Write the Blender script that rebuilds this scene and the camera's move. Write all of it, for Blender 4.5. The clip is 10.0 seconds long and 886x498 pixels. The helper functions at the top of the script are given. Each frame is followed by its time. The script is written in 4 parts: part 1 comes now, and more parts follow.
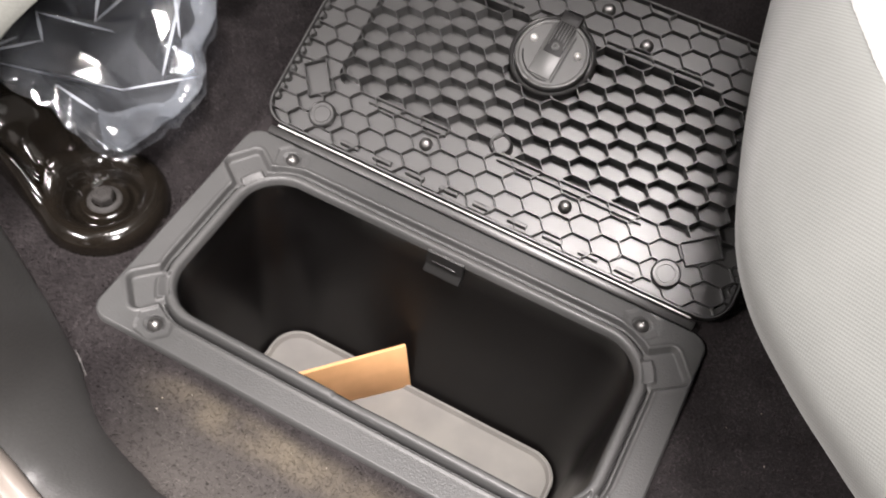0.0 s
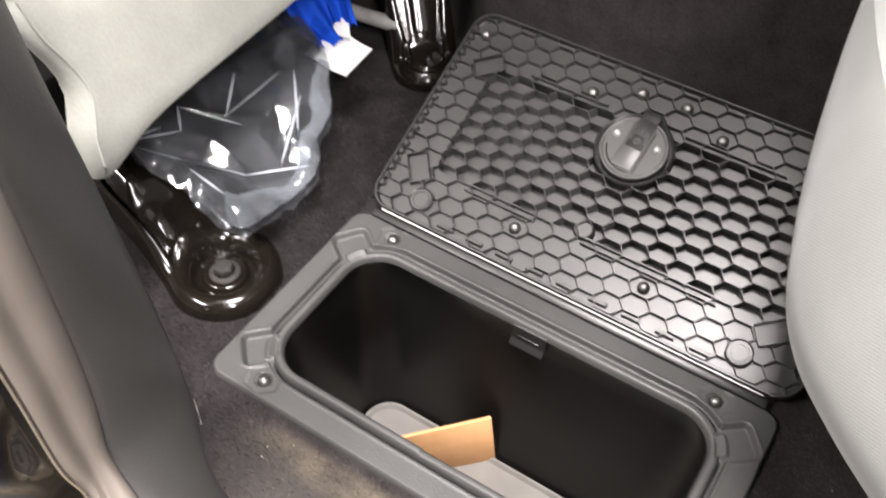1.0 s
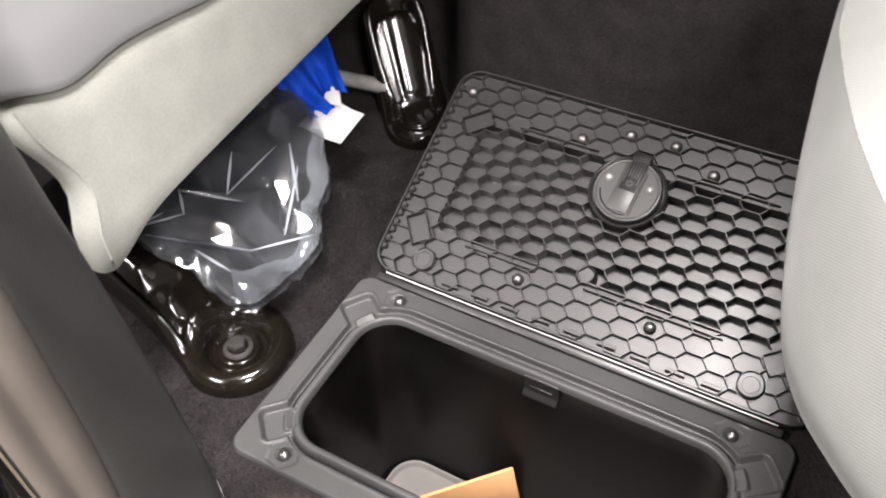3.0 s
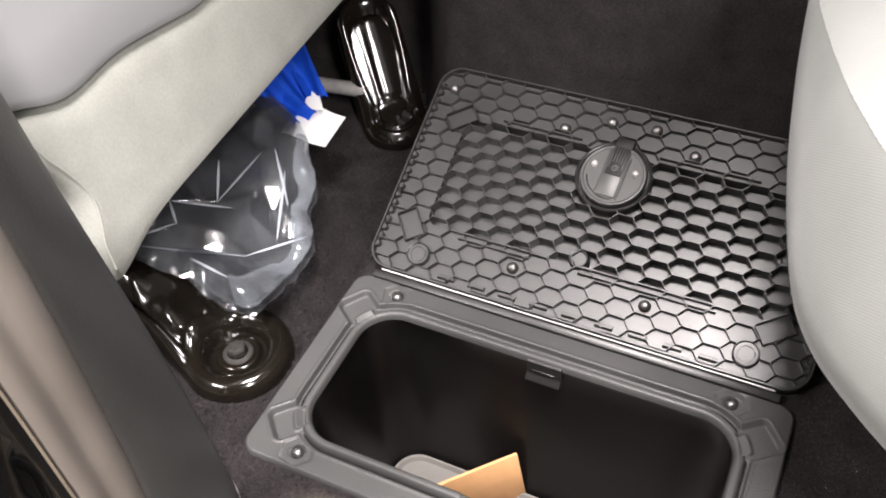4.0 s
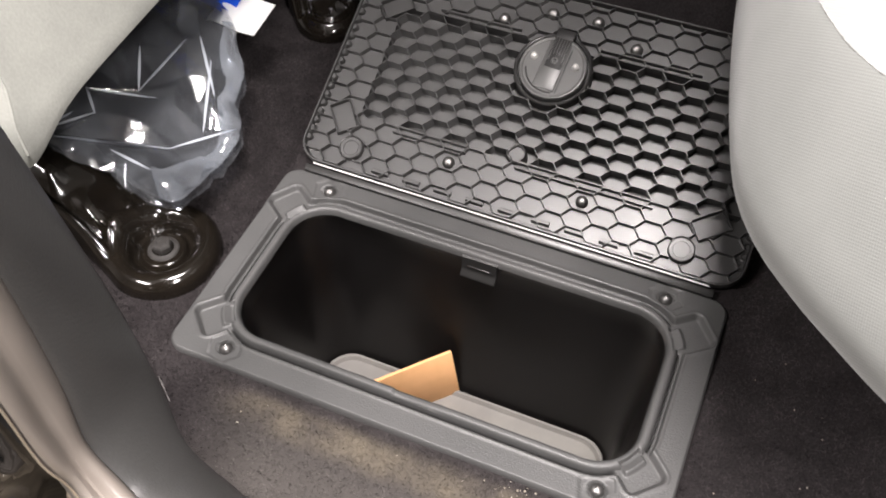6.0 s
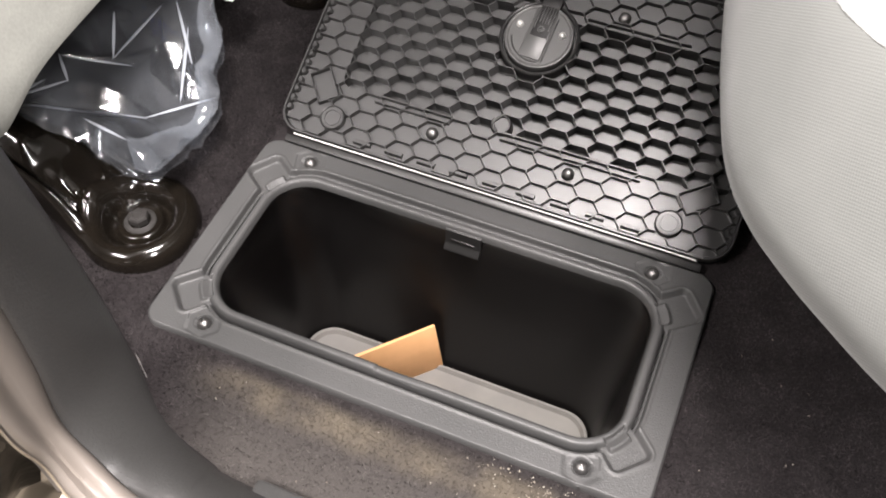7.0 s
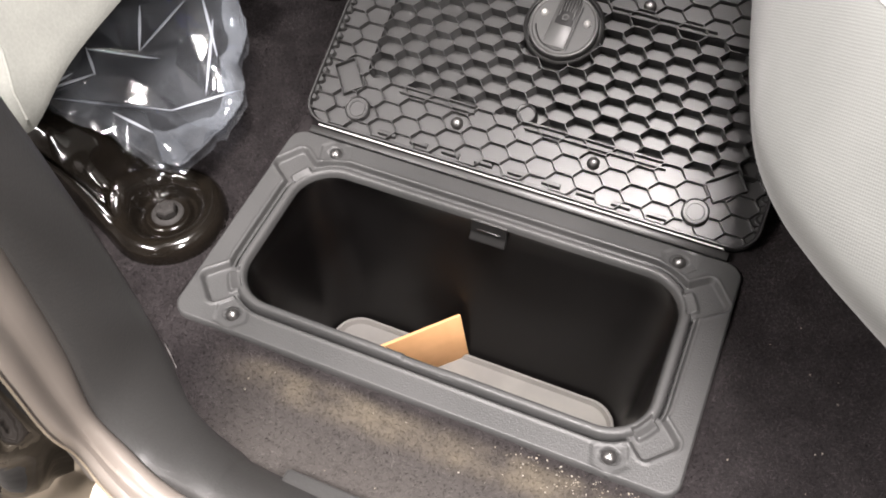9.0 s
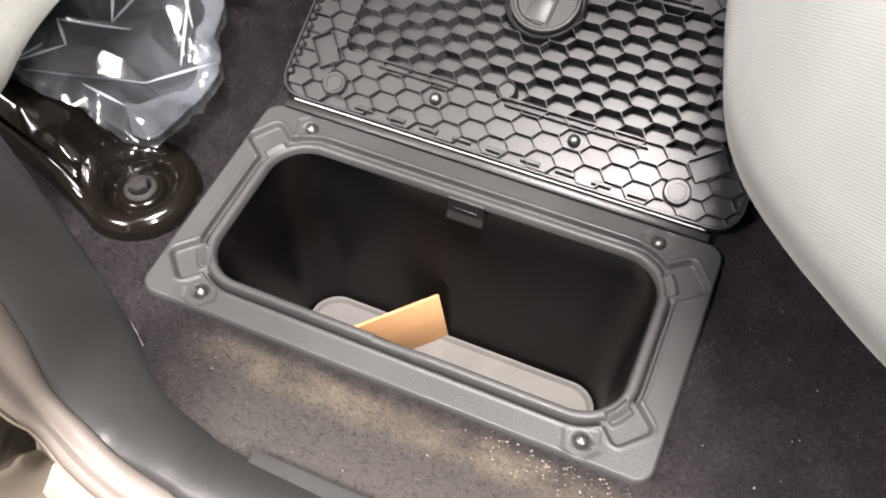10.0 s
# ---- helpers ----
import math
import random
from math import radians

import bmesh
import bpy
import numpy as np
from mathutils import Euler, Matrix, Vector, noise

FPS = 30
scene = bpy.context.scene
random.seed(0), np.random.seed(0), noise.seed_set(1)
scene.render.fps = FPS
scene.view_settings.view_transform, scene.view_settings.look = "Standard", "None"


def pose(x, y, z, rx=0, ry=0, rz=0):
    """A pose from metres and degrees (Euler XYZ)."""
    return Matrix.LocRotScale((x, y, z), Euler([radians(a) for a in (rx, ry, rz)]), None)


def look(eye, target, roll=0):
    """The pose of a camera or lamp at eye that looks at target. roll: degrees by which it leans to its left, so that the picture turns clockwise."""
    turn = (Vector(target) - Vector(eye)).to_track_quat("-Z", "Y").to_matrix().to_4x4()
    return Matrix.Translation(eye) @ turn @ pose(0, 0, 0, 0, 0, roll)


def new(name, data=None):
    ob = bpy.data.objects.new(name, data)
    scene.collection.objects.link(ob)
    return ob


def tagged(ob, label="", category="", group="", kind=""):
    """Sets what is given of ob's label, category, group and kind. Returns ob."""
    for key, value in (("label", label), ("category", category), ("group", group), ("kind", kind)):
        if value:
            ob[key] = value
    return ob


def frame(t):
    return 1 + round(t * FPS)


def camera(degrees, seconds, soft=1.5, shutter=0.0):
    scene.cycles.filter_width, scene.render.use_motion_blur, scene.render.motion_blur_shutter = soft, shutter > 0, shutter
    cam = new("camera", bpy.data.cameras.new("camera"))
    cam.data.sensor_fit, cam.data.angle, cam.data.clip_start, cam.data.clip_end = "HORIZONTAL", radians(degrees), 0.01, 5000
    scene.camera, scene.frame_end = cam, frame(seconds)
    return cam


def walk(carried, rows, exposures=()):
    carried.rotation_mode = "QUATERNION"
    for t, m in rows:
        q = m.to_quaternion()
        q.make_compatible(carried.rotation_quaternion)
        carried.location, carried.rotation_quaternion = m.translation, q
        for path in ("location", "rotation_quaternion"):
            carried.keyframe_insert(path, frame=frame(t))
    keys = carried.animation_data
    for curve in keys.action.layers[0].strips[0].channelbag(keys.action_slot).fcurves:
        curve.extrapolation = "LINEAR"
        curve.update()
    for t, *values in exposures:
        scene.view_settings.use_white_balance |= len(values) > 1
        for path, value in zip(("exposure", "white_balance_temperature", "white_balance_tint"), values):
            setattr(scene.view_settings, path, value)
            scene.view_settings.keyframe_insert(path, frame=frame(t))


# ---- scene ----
from mathutils import geometry

cam = camera(50.5, 10.0, soft=1.9, shutter=0.5)
PATH = [
    (0, (0.347, -0.206, 0.587), (-0.083, 0.859, -1.05), 7.3),
    (0.5, (0.376, -0.244, 0.602), (-0.194, 0.878, -0.953), 3.8),
    (1, (0.381, -0.254, 0.621), (-0.323, 0.86, -0.883), 0.9),
    (1.5, (0.39, -0.251, 0.635), (-0.415, 0.874, -0.809), -1.7),
    (2, (0.394, -0.25, 0.637), (-0.419, 0.864, -0.811), -2.3),
    (2.5, (0.387, -0.256, 0.634), (-0.366, 0.892, -0.821), -1.4),
    (3, (0.388, -0.243, 0.643), (-0.374, 0.902, -0.808), -5.4),
    (3.2, (0.388, -0.254, 0.642), (-0.326, 0.952, -0.785), -4.5),
    (4.3, (0.36, -0.282, 0.647), (-0.316, 0.909, -0.81), -5.9),
    (4.5, (0.371, -0.275, 0.646), (-0.36, 0.878, -0.816), -6.9),
    (5, (0.357, -0.29, 0.631), (-0.248, 0.903, -0.856), -1.8),
    (5.5, (0.361, -0.283, 0.628), (-0.158, 0.877, -0.916), -0.6),
    (6.8, (0.368, -0.273, 0.602), (-0.13, 0.841, -0.983), -1.5),
    (7, (0.362, -0.268, 0.608), (-0.095, 0.833, -0.997), 0.1),
    (7.5, (0.368, -0.271, 0.608), (-0.087, 0.82, -1.005), -0.1),
    (8, (0.37, -0.261, 0.602), (-0.066, 0.821, -1.023), -0.0),
    (8.5, (0.361, -0.264, 0.609), (-0.103, 0.814, -1.01), -1.3),
    (9, (0.358, -0.269, 0.61), (-0.132, 0.796, -1.01), -2.0),
    (9.5, (0.358, -0.27, 0.604), (-0.124, 0.802, -1.015), -1.2),
    (10, (0.375, -0.252, 0.595), (-0.109, 0.778, -1.049), -1.8),
]
walk(cam, [(t, look(eye, target, roll)) for t, eye, target, roll in PATH],
     exposures=[(0, 0.28), (0.5, 0.37), (1.0, 0.39), (1.5, 0.29), (2.0, 0.25), (2.5, 0.22), (3.0, 0.23), (4.5, 0.23), (5.5, 0.15), (7.0, 0.14), (8.5, 0.20), (9.2, 0.39), (10, 0.48)])

# ---------------------------------------------------------------- light
world = bpy.data.worlds.new("workshop_light")
scene.world = world
world.use_nodes = True
world.node_tree.nodes["Background"].inputs[0].default_value = (1.0, 0.97, 0.93, 1)
world.node_tree.nodes["Background"].inputs[1].default_value = 0.30
scene.view_settings.exposure = 0.0


def area_lamp(name, eye, target, size_x, size_y, watts, colour):
    data = bpy.data.lights.new(name, "AREA")
    data.shape, data.size, data.size_y, data.energy, data.color = "RECTANGLE", size_x, size_y, watts, colour
    ob = new(name, data)
    ob.matrix_world = look(eye, target)
    return ob


LAMP = (1.0, 0.93, 0.912)
# three added lamps, none in view, balanced to light seats, lid and carpet
area_lamp("added_area_lamp", (0.32, -0.10, 2.25), (0.28, 0.15, 0.0), 0.60, 0.46, 99, LAMP)
area_lamp("added_area_lamp", (1.35, -1.10, 1.75), (0.00, 0.10, 0.1), 0.26, 0.60, 52, LAMP)
area_lamp("added_area_lamp", (-0.85, -1.32, 2.20), (0.25, 0.10, 0.0), 0.90, 0.24, 82, LAMP)


# ---------------------------------------------------------------- materials
def material(name, colour, rough=0.5, metal=0.0, second=None, vary=20.0, bump=0.0, grain=900.0, gloss=0.5, coat=0.0,
             detail=4.0, rough_vary=0.0, fine=None):
    """A surface of two colours mixed by a coarse noise, a finer mottle and a fine bump, sizes in metres."""
    m = bpy.data.materials.new(name)
    m.use_nodes = True
    nt = m.node_tree
    b = nt.nodes["Principled BSDF"]
    b.inputs["Metallic"].default_value = metal
    b.inputs["Roughness"].default_value = rough
    b.inputs["Specular IOR Level"].default_value = gloss
    b.inputs["Coat Weight"].default_value = coat
    b.inputs["Coat Roughness"].default_value = 0.05
    co = nt.nodes.new("ShaderNodeTexCoord")
    n1 = nt.nodes.new("ShaderNodeTexNoise")
    n1.inputs["Scale"].default_value, n1.inputs["Detail"].default_value = vary, detail
    nt.links.new(co.outputs["Object"], n1.inputs["Vector"])
    mix = nt.nodes.new("ShaderNodeMix")
    mix.data_type = "RGBA"
    mix.inputs[6].default_value = (*colour, 1)
    mix.inputs[7].default_value = (*(second or [c * 0.75 for c in colour]), 1)
    ramp = nt.nodes.new("ShaderNodeMapRange")
    ramp.inputs[1].default_value, ramp.inputs[2].default_value = 0.32, 0.68
    nt.links.new(n1.outputs["Fac"], ramp.inputs[0])
    nt.links.new(ramp.outputs[0], mix.inputs[0])
    last = mix.outputs[2]
    n2 = nt.nodes.new("ShaderNodeTexNoise")
    n2.inputs["Scale"].default_value, n2.inputs["Detail"].default_value = grain, 2.0
    nt.links.new(co.outputs["Object"], n2.inputs["Vector"])
    if fine:
        mul = nt.nodes.new("ShaderNodeMix")
        mul.data_type, mul.blend_type = "RGBA", "MULTIPLY"
        mul.inputs[0].default_value = 1.0
        r2 = nt.nodes.new("ShaderNodeMapRange")
        r2.inputs[1].default_value, r2.inputs[2].default_value = 0.3, 0.7
        r2.inputs[3].default_value, r2.inputs[4].default_value = fine
        nt.links.new(n2.outputs["Fac"], r2.inputs[0])
        nt.links.new(last, mul.inputs[6])
        nt.links.new(r2.outputs[0], mul.inputs[7])
        last = mul.outputs[2]
    nt.links.new(last, b.inputs["Base Color"])
    if rough_vary:
        r3 = nt.nodes.new("ShaderNodeMapRange")
        r3.inputs[1].default_value, r3.inputs[2].default_value = 0.3, 0.7
        r3.inputs[3].default_value, r3.inputs[4].default_value = rough - rough_vary, rough + rough_vary
        nt.links.new(n1.outputs["Fac"], r3.inputs[0])
        nt.links.new(r3.outputs[0], b.inputs["Roughness"])
    if bump:
        bp = nt.nodes.new("ShaderNodeBump")
        bp.inputs["Strength"].default_value, bp.inputs["Distance"].default_value = 1.0, bump
        nt.links.new(n2.outputs["Fac"], bp.inputs["Height"])
        nt.links.new(bp.outputs[0], b.inputs["Normal"])
    return m


def fabric(name, colour, second, pitch, relief):
    """Woven cloth: two crossing sets of fine threads over a soft mottle."""
    m = material(name, colour, 0.92, second=second, vary=14, gloss=0.15)
    nt = m.node_tree
    b = nt.nodes["Principled BSDF"]
    b.inputs["Sheen Weight"].default_value = 0.25
    co = nt.nodes.new("ShaderNodeTexCoord")
    total = None
    wob = nt.nodes.new("ShaderNodeTexNoise")
    wob.inputs["Scale"].default_value, wob.inputs["Detail"].default_value = 30, 2
    nt.links.new(co.outputs["Object"], wob.inputs["Vector"])
    for way, wide, weight in (((0.05, 0.66, 0.75), pitch, 1.0), ((0.56, -0.64, 0.52), pitch * 0.8, 0.5)):
        dot = nt.nodes.new("ShaderNodeVectorMath")
        dot.operation = "DOT_PRODUCT"
        dot.inputs[1].default_value = [v * 2 * math.pi / wide for v in way]
        nt.links.new(co.outputs["Object"], dot.inputs[0])
        bend = nt.nodes.new("ShaderNodeMath")
        bend.operation = "MULTIPLY_ADD"
        bend.inputs[1].default_value = 5.0
        nt.links.new(wob.outputs["Fac"], bend.inputs[0])
        nt.links.new(dot.outputs["Value"], bend.inputs[2])
        w = nt.nodes.new("ShaderNodeMath")
        w.operation = "SINE"
        nt.links.new(bend.outputs[0], w.inputs[0])
        mu = nt.nodes.new("ShaderNodeMath")
        mu.operation = "MULTIPLY_ADD"
        mu.inputs[1].default_value = mu.inputs[2].default_value = weight * 0.5
        nt.links.new(w.outputs[0], mu.inputs[0])
        if total is None:
            total = mu.outputs[0]
        else:
            ad = nt.nodes.new("ShaderNodeMath")
            nt.links.new(total, ad.inputs[0])
            nt.links.new(mu.outputs[0], ad.inputs[1])
            total = ad.outputs[0]
    tone = nt.nodes.new("ShaderNodeMapRange")
    tone.inputs[2].default_value, tone.inputs[3].default_value, tone.inputs[4].default_value = 1.45, 0.94, 1.04
    nt.links.new(total, tone.inputs[0])
    dye = nt.nodes.new("ShaderNodeMix")
    dye.data_type, dye.blend_type = "RGBA", "MULTIPLY"
    dye.inputs[0].default_value = 1.0
    nt.links.new(b.inputs["Base Color"].links[0].from_socket, dye.inputs[6])
    nt.links.new(tone.outputs[0], dye.inputs[7])
    nt.links.new(dye.outputs[2], b.inputs["Base Color"])
    nz = nt.nodes.new("ShaderNodeTexNoise")
    nz.inputs["Scale"].default_value = 700
    nt.links.new(co.outputs["Object"], nz.inputs["Vector"])
    ad = nt.nodes.new("ShaderNodeMath")
    nt.links.new(total, ad.inputs[0])
    nt.links.new(nz.outputs["Fac"], ad.inputs[1])
    bp = nt.nodes.new("ShaderNodeBump")
    bp.inputs["Strength"].default_value, bp.inputs["Distance"].default_value = 1.0, relief
    nt.links.new(ad.outputs[0], bp.inputs["Height"])
    nt.links.new(bp.outputs[0], b.inputs["Normal"])
    return m


def carpet_material(name, dark, light, dirt, tufts=False):
    """Dark needle-felt carpet with a tan dirt stain along the front of the bin and light painted in towards the door.
    """
    m = material(name, dark, 0.95, second=light, vary=38, grain=520, bump=0.0007, gloss=0.1, fine=(0.70, 1.22))
    nt = m.node_tree
    b = nt.nodes["Principled BSDF"]
    geo = nt.nodes.new("ShaderNodeNewGeometry")
    sep = nt.nodes.new("ShaderNodeSeparateXYZ")
    nt.links.new(geo.outputs["Position"], sep.inputs[0])

    def band(out, a, c, d, e):
        r1 = nt.nodes.new("ShaderNodeMapRange")
        r1.interpolation_type = "SMOOTHSTEP"
        r1.inputs[1].default_value, r1.inputs[2].default_value = a, c
        r2 = nt.nodes.new("ShaderNodeMapRange")
        r2.interpolation_type = "SMOOTHSTEP"
        r2.inputs[1].default_value, r2.inputs[2].default_value = d, e
        r2.inputs[3].default_value, r2.inputs[4].default_value = 1, 0
        nt.links.new(out, r1.inputs[0])
        nt.links.new(out, r2.inputs[0])
        mu = nt.nodes.new("ShaderNodeMath")
        mu.operation = "MULTIPLY"
        nt.links.new(r1.outputs[0], mu.inputs[0])
        nt.links.new(r2.outputs[0], mu.inputs[1])
        return mu.outputs[0]

    bx, by = band(sep.outputs[0], 0.04, 0.13, 0.33, 0.43), band(sep.outputs[1], -0.038, -0.023, -0.016, -0.003)
    nz = nt.nodes.new("ShaderNodeTexNoise")
    nz.inputs["Scale"].default_value, nz.inputs["Detail"].default_value = 34, 8
    nt.links.new(geo.outputs["Position"], nz.inputs["Vector"])
    rz = nt.nodes.new("ShaderNodeMapRange")
    rz.inputs[1].default_value, rz.inputs[2].default_value = 0.30, 0.72
    nt.links.new(nz.outputs["Fac"], rz.inputs[0])
    total = bx
    for other in (by, rz.outputs[0]):
        mu = nt.nodes.new("ShaderNodeMath")
        mu.operation = "MULTIPLY"
        nt.links.new(total, mu.inputs[0])
        nt.links.new(other, mu.inputs[1])
        total = mu.outputs[0]
    old = b.inputs["Base Color"].links[0].from_socket
    # paler grey towards the door: the stronger light there, put into the colour
    near = band(sep.outputs[1], -0.30, -0.20, -0.060, 0.012)
    front_lift = nt.nodes.new("ShaderNodeMath")
    front_lift.operation = "MULTIPLY"
    front_lift.inputs[1].default_value = 0.9
    nt.links.new(near, front_lift.inputs[0])
    side = band(sep.outputs[0], 0.03, 0.12, 0.55, 0.72)
    away = nt.nodes.new("ShaderNodeMath")
    away.operation = "MULTIPLY"
    nt.links.new(front_lift.outputs[0], away.inputs[0])
    nt.links.new(side, away.inputs[1])
    front_lift = away
    lift_mix = nt.nodes.new("ShaderNodeMix")
    lift_mix.data_type = "RGBA"
    lift_mix.inputs[7].default_value = (0.62 * dirt[0], 0.66 * dirt[1], 0.80 * dirt[2], 1)
    nt.links.new(front_lift.outputs[0], lift_mix.inputs[0])
    nt.links.new(old, lift_mix.inputs[6])
    old = lift_mix.outputs[2]
    if tufts:
        tone = nt.nodes.new("ShaderNodeMapRange")
        tone.inputs[3].default_value, tone.inputs[4].default_value = 0.45, 1.9
        nt.links.new(geo.outputs["Random Per Island"], tone.inputs[0])
        dye = nt.nodes.new("ShaderNodeMix")
        dye.data_type, dye.blend_type = "RGBA", "MULTIPLY"
        dye.inputs[0].default_value = 1.0
        nt.links.new(old, dye.inputs[6])
        nt.links.new(tone.outputs[0], dye.inputs[7])
        old = dye.outputs[2]
    mix = nt.nodes.new("ShaderNodeMix")
    mix.data_type = "RGBA"
    mix.inputs[7].default_value = (*dirt, 1)
    nt.links.new(total, mix.inputs[0])
    nt.links.new(old, mix.inputs[6])
    nt.links.new(mix.outputs[2], b.inputs["Base Color"])
    return m


def film_material(name, tint, cloud):
    """Thin clear polythene: mostly see-through, glossy, with a faint milky haze."""
    m = bpy.data.materials.new(name)
    m.use_nodes = True
    nt = m.node_tree
    out = nt.nodes["Material Output"]
    nt.nodes.remove(nt.nodes["Principled BSDF"])
    clear = nt.nodes.new("ShaderNodeBsdfTransparent")
    clear.inputs[0].default_value = (*tint, 1)
    milk = nt.nodes.new("ShaderNodeBsdfDiffuse")
    milk.inputs[0].default_value = (0.75, 0.80, 0.88, 1)
    shine = nt.nodes.new("ShaderNodeBsdfGlossy")
    shine.inputs["Roughness"].default_value = 0.09
    co = nt.nodes.new("ShaderNodeTexCoord")
    nz = nt.nodes.new("ShaderNodeTexNoise")
    nz.inputs["Scale"].default_value, nz.inputs["Detail"].default_value = 12, 2
    nt.links.new(co.outputs["Object"], nz.inputs["Vector"])
    rz = nt.nodes.new("ShaderNodeMapRange")
    rz.inputs[1].default_value, rz.inputs[2].default_value = 0.4, 0.75
    rz.inputs[3].default_value, rz.inputs[4].default_value = cloud * 0.5, cloud * 1.8
    nt.links.new(nz.outputs["Fac"], rz.inputs[0])
    m1 = nt.nodes.new("ShaderNodeMixShader")
    nt.links.new(rz.outputs[0], m1.inputs[0])
    nt.links.new(clear.outputs[0], m1.inputs[1])
    nt.links.new(milk.outputs[0], m1.inputs[2])
    wr = nt.nodes.new("ShaderNodeTexNoise")
    wr.inputs["Scale"].default_value, wr.inputs["Detail"].default_value = 26, 1
    nt.links.new(co.outputs["Object"], wr.inputs["Vector"])
    bp = nt.nodes.new("ShaderNodeBump")
    bp.inputs["Strength"].default_value, bp.inputs["Distance"].default_value = 1.0, 0.0010
    nt.links.new(wr.outputs["Fac"], bp.inputs["Height"])
    nt.links.new(bp.outputs[0], shine.inputs["Normal"])
    fr = nt.nodes.new("ShaderNodeFresnel")
    fr.inputs[0].default_value = 2.0
    m2 = nt.nodes.new("ShaderNodeMixShader")
    nt.links.new(fr.outputs[0], m2.inputs[0])
    nt.links.new(m1.outputs[0], m2.inputs[1])
    nt.links.new(shine.outputs[0], m2.inputs[2])
    nt.links.new(m2.outputs[0], out.inputs[0])
    return m


GREY_PLASTIC = material("grey_grained_plastic", (0.056, 0.0565, 0.056), 0.42, second=(0.068, 0.0675, 0.067), vary=9, bump=0.00028, grain=700, rough_vary=0.06, fine=(0.95, 1.04))
LID_PLASTIC = material("moulded_black_plastic", (0.0135, 0.0132, 0.0130), 0.37, second=(0.0170, 0.0167, 0.0164), vary=12, bump=0.000006, grain=1200, rough_vary=0.04, gloss=0.72)
KNOB_PLASTIC = material("satin_grey_plastic", (0.055, 0.055, 0.054), 0.36, second=(0.066, 0.066, 0.064), vary=40, bump=0.00001, grain=1200)
BLACK_PLASTIC = material("black_plastic", (0.007, 0.007, 0.007), 0.5, second=(0.011, 0.010, 0.010), vary=30, bump=0.00002, gloss=0.25)
LINER = material("black_bin_liner", (0.0035, 0.003, 0.003), 0.36, second=(0.0055, 0.005, 0.005), vary=16, bump=0.00004, grain=500, rough_vary=0.08, gloss=0.24)
MAT = material("grey_rubber_mat", (0.19, 0.18, 0.17), 0.75, second=(0.24, 0.23, 0.21), vary=24, bump=0.0002, grain=1200)
SCREW_STEEL = material("dark_screw_steel", (0.24, 0.235, 0.23), 0.34, metal=0.9, second=(0.17, 0.166, 0.163), vary=300)
DARK_STEEL = material("dark_bolt_steel", (0.036, 0.034, 0.032), 0.5, metal=0.0, second=(0.026, 0.024, 0.023), vary=200, bump=0.0001, gloss=0.28)
TUBE_STEEL = material("dull_tube_steel", (0.55, 0.54, 0.52), 0.30, metal=0.45, second=(0.40, 0.39, 0.38), vary=90)
PIN_STEEL = material("bright_pin_steel", (0.78, 0.77, 0.75), 0.38, metal=0.4, second=(0.66, 0.65, 0.63), vary=120)
GLOSS_BLACK = material("gloss_black_enamel", (0.006, 0.005, 0.004), 0.12, second=(0.010, 0.008, 0.006), vary=30, gloss=0.75, bump=0.00012, grain=60)
TRIM = material("dark_trim_plastic", (0.044, 0.0433, 0.0426), 0.41, second=(0.055, 0.0542, 0.053), vary=7, gloss=0.55, bump=0.00024, grain=430, rough_vary=0.05, fine=(0.94, 1.05))
SEAL = material("brown_black_rubber_seal", (0.238, 0.210, 0.187), 0.36, second=(0.285, 0.251, 0.223), vary=10, bump=0.00003, grain=900)
CARD = material("orange_card", (0.88, 0.49, 0.23), 0.7, second=(0.78, 0.42, 0.19), vary=40, bump=0.0001, grain=900)
# one ribbed weave in two tones, the second paler
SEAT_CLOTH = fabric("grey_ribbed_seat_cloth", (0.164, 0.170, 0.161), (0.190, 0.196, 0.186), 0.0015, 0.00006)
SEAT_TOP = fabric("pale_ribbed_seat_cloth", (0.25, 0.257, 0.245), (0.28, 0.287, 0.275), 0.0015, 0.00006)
SEAM = material("grey_stitching", (0.20, 0.20, 0.195), 0.9, second=(0.34, 0.34, 0.33), vary=260, gloss=0.1)
SEAT_FELT = material("warm_grey_seat_felt", (0.278, 0.283, 0.26), 0.95, second=(0.325, 0.33, 0.302), vary=22, bump=0.00022, grain=420, gloss=0.1, fine=(0.94, 1.05))
SEAT_PANEL = material("pale_grey_vinyl", (0.30, 0.305, 0.31), 0.6, second=(0.33, 0.335, 0.34), vary=6, bump=0.0002, grain=900)
CARPET = carpet_material("charcoal_carpet", (0.0205, 0.0178, 0.0184), (0.029, 0.0255, 0.0262), (0.118, 0.101, 0.078))
PILE = carpet_material("charcoal_pile", (0.0215, 0.0187, 0.0195), (0.037, 0.0325, 0.0333), (0.130, 0.112, 0.086), True)
BLUE = material("blue_webbing", (0.008, 0.065, 0.52), 0.7, second=(0.012, 0.085, 0.62), vary=60, bump=0.0003, grain=1200, gloss=0.15)
WHITE = material("white_label", (0.85, 0.85, 0.84), 0.6, second=(0.80, 0.80, 0.79), vary=30)
FILM = film_material("clear_polythene", (0.93, 0.945, 0.96), 0.050)
FILM_EDGE = film_material("milky_polythene", (0.80, 0.86, 0.92), 0.17)
FILM_CREASE = film_material("creased_polythene", (0.60, 0.63, 0.66), 0.55)
JAMB = material("black_body_paint", (0.0012, 0.0010, 0.0010), 0.05, second=(0.0018, 0.0015, 0.0016), vary=15, bump=0.0012, grain=34, gloss=0.14)
